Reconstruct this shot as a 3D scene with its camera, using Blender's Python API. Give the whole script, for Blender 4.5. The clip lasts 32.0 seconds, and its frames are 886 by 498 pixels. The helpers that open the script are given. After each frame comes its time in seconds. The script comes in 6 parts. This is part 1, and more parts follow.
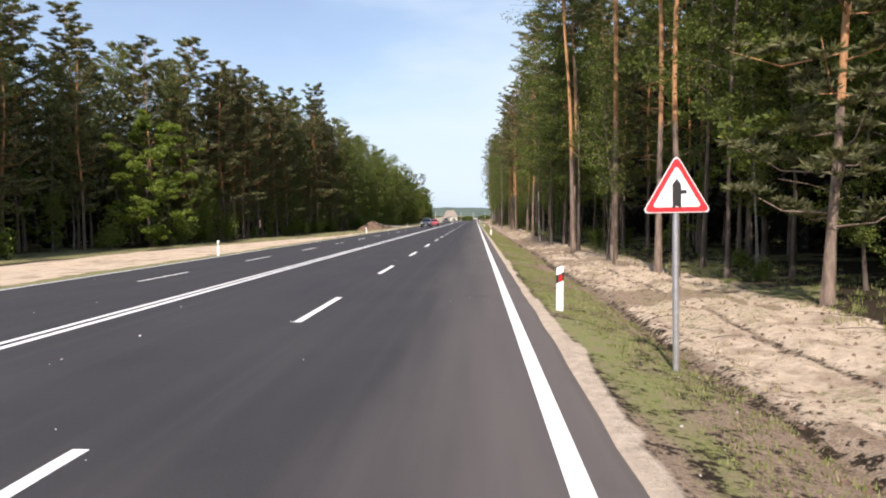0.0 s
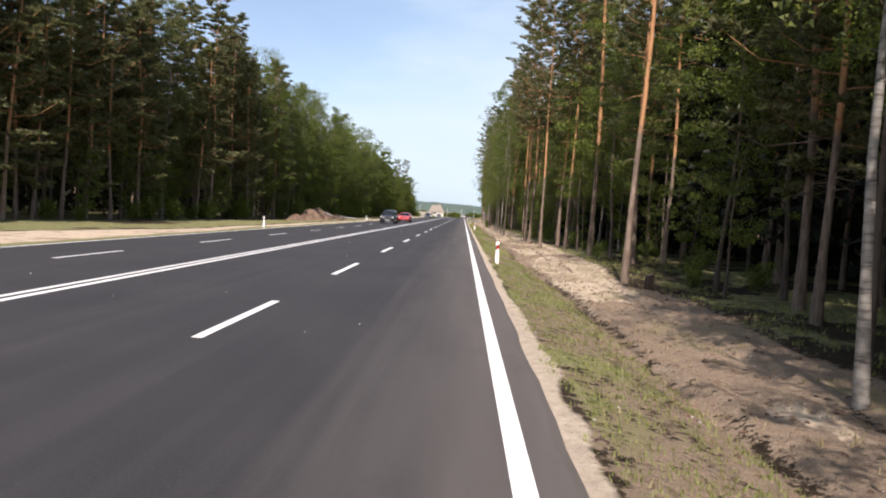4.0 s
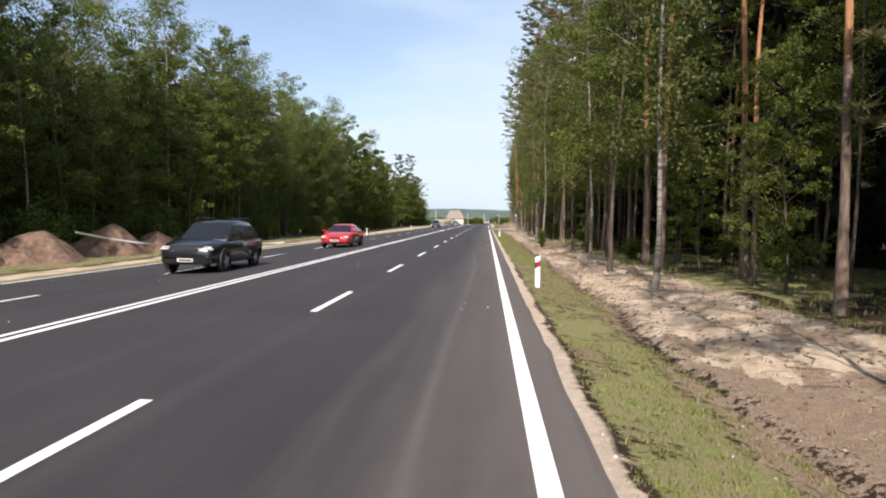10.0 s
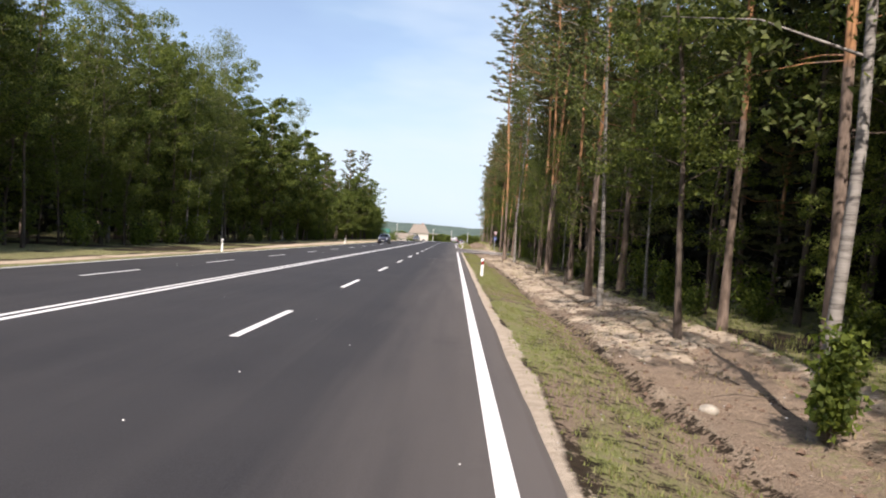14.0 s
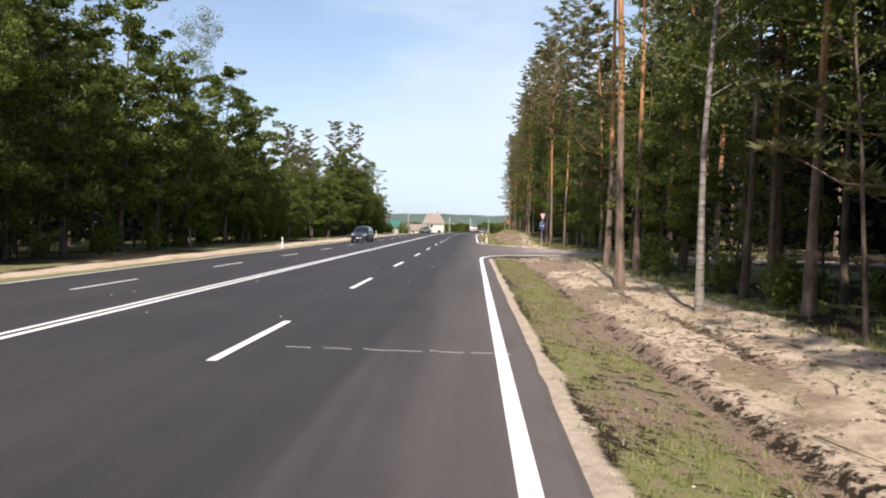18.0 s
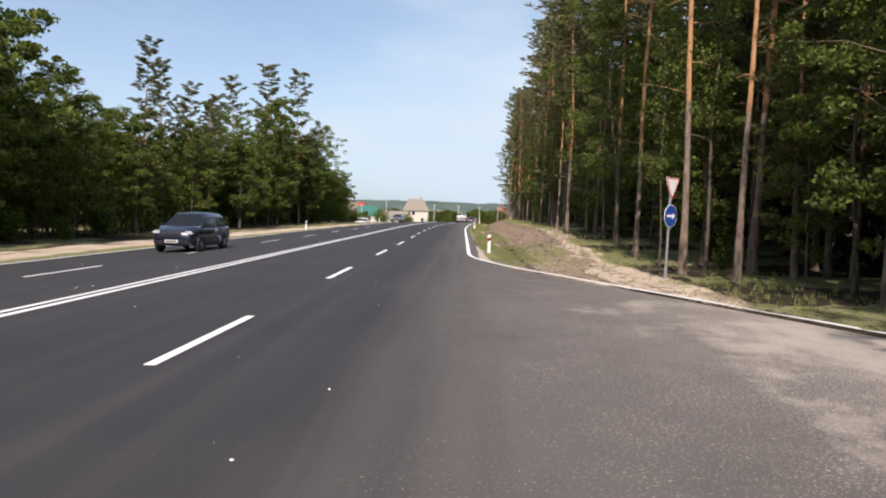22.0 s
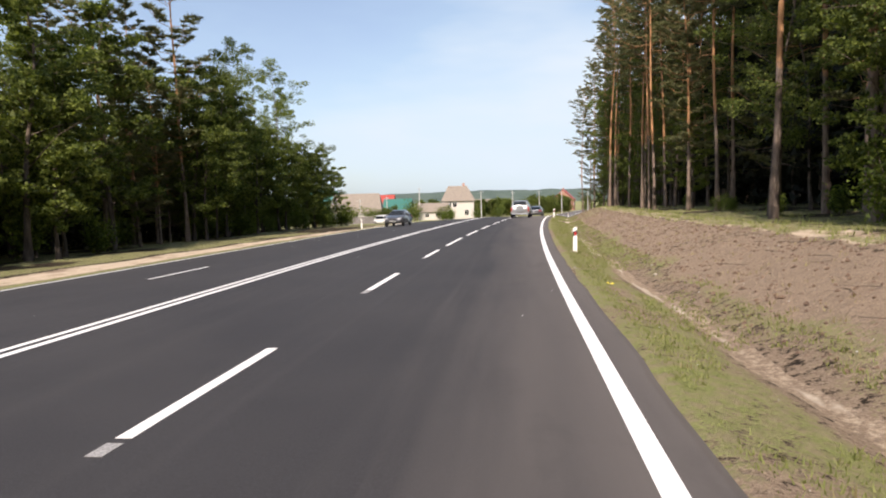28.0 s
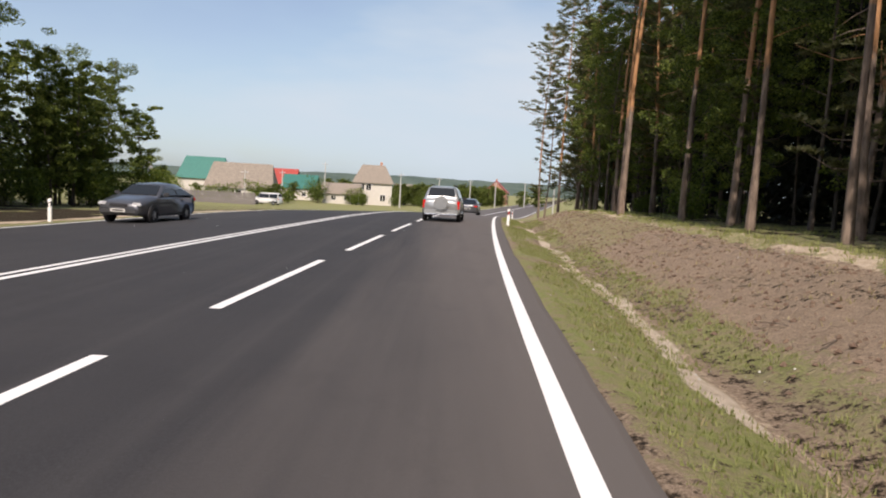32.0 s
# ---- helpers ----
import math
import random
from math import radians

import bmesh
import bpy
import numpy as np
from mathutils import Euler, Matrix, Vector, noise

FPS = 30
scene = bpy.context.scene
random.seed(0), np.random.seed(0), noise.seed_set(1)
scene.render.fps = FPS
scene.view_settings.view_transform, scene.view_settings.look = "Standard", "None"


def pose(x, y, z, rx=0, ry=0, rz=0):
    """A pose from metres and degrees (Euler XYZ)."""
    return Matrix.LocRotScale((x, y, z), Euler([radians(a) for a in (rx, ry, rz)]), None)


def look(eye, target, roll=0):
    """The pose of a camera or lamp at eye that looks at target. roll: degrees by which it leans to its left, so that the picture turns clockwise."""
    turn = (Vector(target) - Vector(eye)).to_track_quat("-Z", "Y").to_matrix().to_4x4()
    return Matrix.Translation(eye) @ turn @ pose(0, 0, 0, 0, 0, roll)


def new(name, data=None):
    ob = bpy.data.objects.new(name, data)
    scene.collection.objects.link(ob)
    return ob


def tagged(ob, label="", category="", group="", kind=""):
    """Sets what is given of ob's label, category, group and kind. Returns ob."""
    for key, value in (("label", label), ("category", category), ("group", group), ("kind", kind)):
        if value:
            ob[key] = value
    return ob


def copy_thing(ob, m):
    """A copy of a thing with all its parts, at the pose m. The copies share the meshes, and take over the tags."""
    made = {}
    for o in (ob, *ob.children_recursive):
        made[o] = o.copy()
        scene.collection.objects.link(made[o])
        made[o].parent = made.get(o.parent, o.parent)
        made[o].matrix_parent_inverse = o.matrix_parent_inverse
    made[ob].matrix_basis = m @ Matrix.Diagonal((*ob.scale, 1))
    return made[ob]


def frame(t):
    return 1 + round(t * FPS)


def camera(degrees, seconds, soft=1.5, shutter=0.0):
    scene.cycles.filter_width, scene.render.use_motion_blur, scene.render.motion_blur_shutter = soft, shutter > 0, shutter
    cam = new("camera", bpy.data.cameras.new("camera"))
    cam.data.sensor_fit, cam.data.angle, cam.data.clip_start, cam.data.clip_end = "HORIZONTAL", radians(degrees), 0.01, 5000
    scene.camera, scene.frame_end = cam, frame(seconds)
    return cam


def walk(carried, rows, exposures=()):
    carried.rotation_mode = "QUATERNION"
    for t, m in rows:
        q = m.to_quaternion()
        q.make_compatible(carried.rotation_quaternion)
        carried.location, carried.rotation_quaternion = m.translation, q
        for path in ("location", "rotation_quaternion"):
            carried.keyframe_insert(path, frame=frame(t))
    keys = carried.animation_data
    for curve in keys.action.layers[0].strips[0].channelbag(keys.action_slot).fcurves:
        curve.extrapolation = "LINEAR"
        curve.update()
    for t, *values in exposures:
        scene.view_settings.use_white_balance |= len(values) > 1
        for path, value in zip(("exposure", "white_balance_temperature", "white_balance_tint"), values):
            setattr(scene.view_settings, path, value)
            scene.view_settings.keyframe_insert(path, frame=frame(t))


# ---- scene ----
cam = camera(68.0, 32.0, soft=2.0)
# seconds, eye (x, y, z), yaw, pitch, roll
PATH = [
    (0.0, -0.64, -1.40, 1.674, 2.81, -2.75, 0.41),
    (0.5, -0.66, 3.55, 1.671, 3.23, -1.41, -3.88),
    (1.0, -0.70, 8.49, 1.671, 1.70, -3.65, -1.35),
    (1.5, -0.71, 13.42, 1.672, 2.50, -2.80, -0.50),
    (2.0, -0.69, 18.34, 1.672, 2.62, -1.79, -3.32),
    (2.5, -0.67, 23.25, 1.673, 0.95, -1.60, -3.30),
    (4.5, -0.45, 42.83, 1.667, 1.95, -3.55, -4.32),
    (5.0, -0.41, 47.79, 1.676, 1.37, -3.79, -1.33),
    (5.5, -0.37, 52.76, 1.686, 8.03, -5.04, -1.09),
    (6.0, -0.39, 57.76, 1.694, 3.99, -4.83, -6.73),
    (6.5, -0.46, 62.79, 1.693, 2.05, -3.25, -4.67),
    (7.0, -0.51, 67.86, 1.686, 0.81, -0.67, 0.37),
    (7.5, -0.49, 72.89, 1.684, 1.73, -1.02, -3.14),
    (8.0, -0.46, 77.87, 1.687, 1.73, 1.65, -1.89),
    (8.5, -0.47, 82.82, 1.692, 2.53, 1.41, -2.98),
    (9.0, -0.44, 87.78, 1.699, 2.32, 0.06, -3.82),
    (9.5, -0.45, 92.69, 1.698, 5.25, -3.51, -2.66),
    (10.0, -0.42, 97.63, 1.698, 3.82, -2.61, -0.73),
    (10.5, -0.45, 102.49, 1.688, 2.27, -0.85, -2.80),
    (11.0, -0.46, 107.36, 1.681, 2.29, -3.63, -0.55),
    (11.5, -0.45, 112.21, 1.679, 1.93, -8.84, -3.00),
    (12.0, -0.50, 117.06, 1.670, 6.40, -5.95, -0.18),
    (12.5, -0.53, 121.92, 1.661, 2.81, -5.52, -1.39),
    (13.0, -0.53, 126.76, 1.654, 2.03, -2.88, -2.11),
    (13.5, -0.49, 131.56, 1.653, 1.00, -3.03, -2.16),
    (14.0, -0.47, 136.36, 1.654, 0.98, -1.13, -4.20),
    (14.5, -0.48, 141.13, 1.654, 1.12, -1.54, -3.49),
    (16.5, -0.39, 160.45, 1.712, 0.81, -2.70, -3.82),
    (17.0, -0.41, 165.14, 1.710, -0.32, -1.39, -6.04),
    (17.5, -0.42, 169.79, 1.701, 0.27, -0.84, -3.86),
    (18.0, -0.40, 174.44, 1.692, 2.69, -2.11, -1.22),
    (18.5, -0.32, 179.07, 1.690, 7.47, -4.50, 0.77),
    (19.0, -0.24, 183.72, 1.692, 1.19, -3.81, 0.44),
    (19.5, -0.20, 188.40, 1.695, -1.59, -10.06, -0.72),
    (20.0, -0.20, 193.10, 1.699, -2.96, -12.11, -0.76),
    (20.5, -0.21, 197.82, 1.700, 0.10, -3.96, 1.84),
    (21.0, -0.24, 202.54, 1.698, 6.11, -5.66, 2.32),
    (21.5, -0.27, 207.25, 1.692, 4.77, -3.02, 2.61),
    (22.0, -0.32, 211.94, 1.682, 1.71, -3.18, -1.85),
    (22.5, -0.40, 216.62, 1.673, 0.70, -3.09, 0.80),
    (23.0, -0.45, 221.33, 1.661, 4.25, -3.94, 4.10),
    (23.5, -0.55, 226.02, 1.646, 5.32, -4.12, 3.80),
    (24.0, -0.63, 230.74, 1.630, 1.73, -2.65, -0.67),
    (24.5, -0.75, 235.29, 1.612, 1.35, -1.25, -1.70),
    (25.0, -0.85, 239.77, 1.607, 1.27, -1.41, -1.71),
    (25.5, -0.87, 244.19, 1.613, 1.33, -1.54, -2.93),
    (27.5, -0.88, 261.27, 1.650, 1.29, -3.42, -0.21),
    (28.0, -0.84, 265.41, 1.649, 6.36, -4.02, 1.60),
    (28.5, -0.86, 269.53, 1.643, 1.92, -4.12, -0.46),
    (29.0, -0.87, 273.62, 1.635, 0.86, -3.61, -2.18),
    (29.5, -0.84, 277.73, 1.630, 6.71, -5.63, 0.49),
    (30.0, -0.82, 281.84, 1.624, 4.40, -4.24, 0.26),
    (30.5, -0.78, 285.91, 1.603, -1.15, -3.08, -2.10),
    (31.0, -0.71, 289.95, 1.571, 2.45, -3.70, 0.69),
    (31.5, -0.56, 293.98, 1.538, 1.77, -3.68, -2.14),
    (32.0, -0.38, 298.05, 1.506, 0.19, -5.16, -3.28),
]
walk(cam, [(t, pose(x, y, z, 90 + pitch, roll, yaw)) for t, x, y, z, yaw, pitch, roll in PATH], [(0.0, 0.38, 6750.0, 21.0), (14.0, 0.40, 6750.0, 21.0), (19.0, 0.38, 6800.0, 21.0), (22.0, 0.18, 6700.0, 20.0), (24.0, 0.30, 7050.0, 22.0), (28.0, 0.30, 7000.0, 21.0), (31.0, 0.16, 7050.0, 21.0), (32.0, 0.0, 7000.0, 21.0)])

# ---------------------------------------------------------------- daylight
SUN_EL, SUN_DIR = 46.0, Vector((0.14, 1.0))   # elevation; the way in which shadows fall on the ground
world = bpy.data.worlds.new("sky")
scene.world = world
world.use_nodes = True
wn, wl = world.node_tree.nodes, world.node_tree.links
sky = wn.new("ShaderNodeTexSky")
sky.sky_type, sky.sun_disc = "NISHITA", False
sky.sun_elevation = radians(SUN_EL)
sky.sun_rotation = math.atan2(-SUN_DIR.x, -SUN_DIR.y)
sky.air_density, sky.dust_density, sky.ozone_density, sky.altitude = 1.0, 1.6, 1.0, 150
back = wn["Background"]
back.inputs["Strength"].default_value = 0.143
# thin high haze pales the blue, with faint streaks of cirrus
way = wn.new("ShaderNodeTexCoord").outputs["Generated"]
turned = wn.new("ShaderNodeMapping")
turned.inputs["Rotation"].default_value = (0.0, 0.35, 0.5)
turned.inputs["Scale"].default_value = (1.0, 2.6, 4.0)
wl.new(way, turned.inputs["Vector"])
streak = wn.new("ShaderNodeTexNoise")
streak.inputs["Scale"].default_value, streak.inputs["Detail"].default_value, streak.inputs["Roughness"].default_value = 1.1, 5.0, 0.55
wl.new(turned.outputs[0], streak.inputs["Vector"])
veil = wn.new("ShaderNodeMapRange")
for key, value in (("From Min", 0.40), ("From Max", 0.70), ("To Min", 0.26), ("To Max", 0.95)):
    veil.inputs[key].default_value = value
wl.new(streak.outputs["Fac"], veil.inputs["Value"])
haze = wn.new("ShaderNodeMix")
haze.data_type = "RGBA"
haze.inputs[7].default_value = (3.15, 4.75, 5.75, 1)
# the haze lies low and thins out towards the zenith
height = wn.new("ShaderNodeSeparateXYZ")
wl.new(way, height.inputs[0])
lower = wn.new("ShaderNodeMapRange")
for key, value in (("From Min", 0.10), ("From Max", 0.60), ("To Min", 1.0), ("To Max", 0.32)):
    lower.inputs[key].default_value = value
wl.new(height.outputs["Z"], lower.inputs["Value"])
both = wn.new("ShaderNodeMath")
both.operation = "MULTIPLY"
wl.new(veil.outputs[0], both.inputs[0])
wl.new(lower.outputs[0], both.inputs[1])
wl.new(both.outputs[0], haze.inputs[0])
wl.new(sky.outputs[0], haze.inputs[6])
# whiter wisps where the cirrus is thick
wisp = wn.new("ShaderNodeMapRange")
for key, value in (("From Min", 0.50), ("From Max", 0.74), ("To Min", 0.0), ("To Max", 0.55)):
    wisp.inputs[key].default_value = value
wl.new(streak.outputs["Fac"], wisp.inputs["Value"])
cirrus = wn.new("ShaderNodeMix")
cirrus.data_type = "RGBA"
cirrus.inputs[7].default_value = (5.2, 5.7, 6.1, 1)
wl.new(wisp.outputs[0], cirrus.inputs[0])
wl.new(haze.outputs[2], cirrus.inputs[6])
wl.new(cirrus.outputs[2], back.inputs["Color"])
sun_data = bpy.data.lights.new("sun", "SUN")
sun_data.energy, sun_data.angle, sun_data.color = 5.0, radians(0.55), (1.0, 0.95, 0.86)
sun = new("sun", sun_data)
el = radians(SUN_EL)
sun.matrix_world = look((0, 0, 60), Vector((0, 0, 60)) + Vector((SUN_DIR.normalized().x * math.cos(el), SUN_DIR.normalized().y * math.cos(el), -math.sin(el))))

# ---------------------------------------------------------------- plan
LANE = 3.5
CURVE_Y, CURVE_K, CURVE_END = 274.8, 0.001348, 420.0
FAR = -20.0, 640.0          # the road's ends
JUNCTION = 208.4, 239.0     # where the side road opens in the edge


def bend(y):
    """How far the road has swung to +x at y."""
    y = np.asarray(y, float)
    q = np.clip(y, CURVE_Y, CURVE_END) - CURVE_Y
    return 0.5 * CURVE_K * q * q + CURVE_K * (CURVE_END - CURVE_Y) * np.maximum(0, y - CURVE_END)


def heading(y):
    return math.atan(CURVE_K * (min(max(y, CURVE_Y), CURVE_END) - CURVE_Y))


def road_z(off):
    """The left carriageway falls away from the crown."""
    return np.minimum(0.0, (np.asarray(off, float) + 2 * LANE) * 0.041)


def smooth(a, b, v):
    u = np.clip((np.asarray(v, float) - a) / (b - a), 0, 1)
    return u * u * (3 - 2 * u)


LATTICE = np.random.RandomState(5).rand(256, 256)


def value_noise(x, y):
    x, y = np.asarray(x, float), np.asarray(y, float)
    xi, yi = np.floor(x).astype(int), np.floor(y).astype(int)
    u, v = x - xi, y - yi
    u, v = u * u * (3 - 2 * u), v * v * (3 - 2 * v)
    g = lambda a, b: LATTICE[a % 256, b % 256]
    return (g(xi, yi) * (1 - u) + g(xi + 1, yi) * u) * (1 - v) + (g(xi, yi + 1) * (1 - u) + g(xi + 1, yi + 1) * u) * v


def rough(x, y):
    return value_noise(x, y) * 0.55 + value_noise(x * 2.3 + 7, y * 2.3) * 0.3 + value_noise(x * 5.1, y * 5.1 + 3) * 0.15 - 0.5


def ditch_share(y):
    """0 along the flat verge, 1 along the cutting with its bank."""
    return smooth(232, 262, y)


def side_road(off, y):
    """1 on the side road's surface and its mouth, 0 well off it."""
    off, y = np.asarray(off, float), np.asarray(y, float)
    near = np.interp(off, [0.5, 1.2, 2.5, 4.3, 7, 12, 45], [208.6, 212.0, 213.1, 213.5, 212.6, 210.0, 196.0])
    far = np.interp(off, [0.5, 1.2, 3.7, 6.3, 10, 16, 45], [236.0, 233.3, 228.3, 222.6, 219.0, 216.0, 203.0])
    return np.clip((y - near) / 0.7 + 0.4, 0, 1) * np.clip((far - y) / 0.7 + 0.4, 0, 1) * (off > 0.2) * (off < 44)


def ground_z(off, y):
    off, y = np.asarray(off, float), np.asarray(y, float)
    flat = np.interp(off, [0.3, 0.5, 0.9, 1.6, 2.3, 2.7, 3.4, 5.0, 8.0, 30, 60], [-0.1, -0.02, -0.07, -0.16, -0.28, -0.24, -0.12, 0.0, 0.08, 0.25, 0.5])
    cut = np.interp(off, [0.3, 0.5, 0.9, 1.4, 1.95, 2.5, 4.6, 5.4, 7.0, 12, 30, 60], [-0.1, -0.02, -0.09, -0.2, -0.36, -0.2, 0.62, 0.78, 0.8, 0.95, 1.1, 1.2])
    d = ditch_share(y)
    right = flat * (1 - d) + cut * d
    left = np.interp(-off, [14.3, 14.6, 15.4, 17, 20, 24, 32, 45, 80], [-0.36, -0.32, -0.4, -0.46, -0.55, -0.68, -0.9, -0.9, -0.7])
    z = np.where(off > 0, right, left)
    z = np.where((off < 0.3) & (off > -14.3), road_z(off) - 0.12, z)
    bumpy = np.clip((off - 0.7) / 1.0, 0, 1) + np.clip((-off - 15) / 1.5, 0, 1)
    x = off + bend(y)
    z = z + bumpy * (0.06 * rough(x * 0.9, y * 0.9) + 0.11 * rough(x * 0.25 + 30, y * 0.25) + (0.10 * rough(x * 2.2, y * 2.2) + 0.09 * rough(x * 4.1 + 9, y * 1.9)) * np.clip((off - 1.8) / 0.6, 0, 1))
    # wheel ruts left in the soft verge
    wob = 0.5 * rough(off * 0 + 11, y * 0.13) + 0.16 * rough(off * 0 + 4, y * 0.9)
    for at_, deep, wide in ((2.3, 0.11, 0.15), (3.75, 0.07, 0.2), (4.9, 0.06, 0.22)):
        z = z - deep * np.exp(-((off - at_ - wob) / wide) ** 2) * (1 - 0.8 * d) * (0.6 + rough(off * 0, y * 0.3 + at_)) * (off > 0)
        z = z + 0.5 * deep * np.exp(-((off - at_ - wob - 0.35) / 0.16) ** 2) * (1 - 0.8 * d) * (off > 0)
    s = side_road(off, y)
    z = z * (1 - s) + s * -0.05
    # beyond the woods the land lies a little lower
    z = np.where(y > 345, np.where(np.abs(off + 7) > 9, z * (1 - smooth(345, 370, y)) - 0.3 * smooth(345, 370, y), z), z)
    return z


def drop(y):
    """Past the wood the land and the road fall away into the village."""
    y = np.asarray(y, float)
    return -2.8 * smooth(328, 425, y)


def ground_at(off, y):
    """A place on the ground, off metres right of the edge line."""
    return Vector((off + float(bend(y)), y, float(ground_z(off, y) + drop(y))))

# ---------------------------------------------------------------- materials
class Nodes:
    def __init__(self, name, rough_=0.8, metal=0.0, spec=0.5):
        self.m = bpy.data.materials.new(name)
        self.m.use_nodes = True
        self.t = self.m.node_tree
        self.b = self.t.nodes["Principled BSDF"]
        self.b.inputs["Roughness"].default_value = rough_
        self.b.inputs["Metallic"].default_value = metal
        self.b.inputs["Specular IOR Level"].default_value = spec

    def put(self, kind, links=(), **sets):
        n = self.t.nodes.new(kind)
        for k, v in sets.items():
            n.inputs[k.replace("_", " ")].default_value = v
        for socket, src in links:
            self.t.links.new(src, n.inputs[socket])
        return n

    def coords(self, which="Object"):
        return self.t.nodes.new("ShaderNodeTexCoord").outputs[which]

    def noise(self, scale, detail=4.0, vec=None, rough_=0.55, stretch=None):
        v = vec if vec is not None else self.coords()
        if stretch:
            v = self.put("ShaderNodeMapping", [("Vector", v)], Scale=stretch).outputs[0]
        return self.put("ShaderNodeTexNoise", [("Vector", v)], Scale=scale, Detail=detail, Roughness=rough_).outputs["Fac"]

    def ramp(self, fac, *stops):
        n = self.put("ShaderNodeValToRGB", [("Fac", fac)])
        while len(n.color_ramp.elements) < len(stops):
            n.color_ramp.elements.new(0.5)
        for e, (p, c) in zip(n.color_ramp.elements, stops):
            e.position, e.color = p, (*c, 1) if len(c) == 3 else c
        return n.outputs["Color"]

    def mix(self, fac, a, b, mode="MIX"):
        n = self.t.nodes.new("ShaderNodeMix")
        n.data_type, n.blend_type = "RGBA", mode
        for sock, v in ((n.inputs[0], fac), (n.inputs[6], a), (n.inputs[7], b)):
            if isinstance(v, (int, float)):
                sock.default_value = v
            elif isinstance(v, tuple):
                sock.default_value = (*v, 1)
            else:
                self.t.links.new(v, sock)
        return n.outputs[2]

    def math(self, op, a, b=0.0):
        n = self.t.nodes.new("ShaderNodeMath")
        n.operation = op
        for sock, v in zip(n.inputs, (a, b)):
            if isinstance(v, (int, float)):
                sock.default_value = v
            else:
                self.t.links.new(v, sock)
        return n.outputs[0]

    def colour(self, c):
        if isinstance(c, tuple):
            self.b.inputs["Base Color"].default_value = (*c, 1)
        else:
            self.t.links.new(c, self.b.inputs["Base Color"])
        return self

    def rough_from(self, v):
        self.t.links.new(v, self.b.inputs["Roughness"])
        return self

    def bump(self, height, strength=0.4, distance=0.02):
        n = self.put("ShaderNodeBump", [("Height", height)], Strength=strength, Distance=distance)
        self.t.links.new(n.outputs[0], self.b.inputs["Normal"])
        return self


def plain(name, colour, rough_=0.6, metal=0.0, vary=0.12, scale=6.0):
    """A surface of one paint with slight wear in tone."""
    n = Nodes(name, rough_, metal)
    f = n.noise(scale, 5)
    lo, hi = tuple(c * (1 - vary) for c in colour), tuple(min(1, c * (1 + vary)) for c in colour)
    n.colour(n.ramp(f, (0.3, lo), (0.7, hi)))
    n.rough_from(n.ramp(n.noise(scale * 2.3, 3), (0.3, (rough_ * 0.85,) * 3), (0.7, (min(1, rough_ * 1.15),) * 3)))
    return n.m


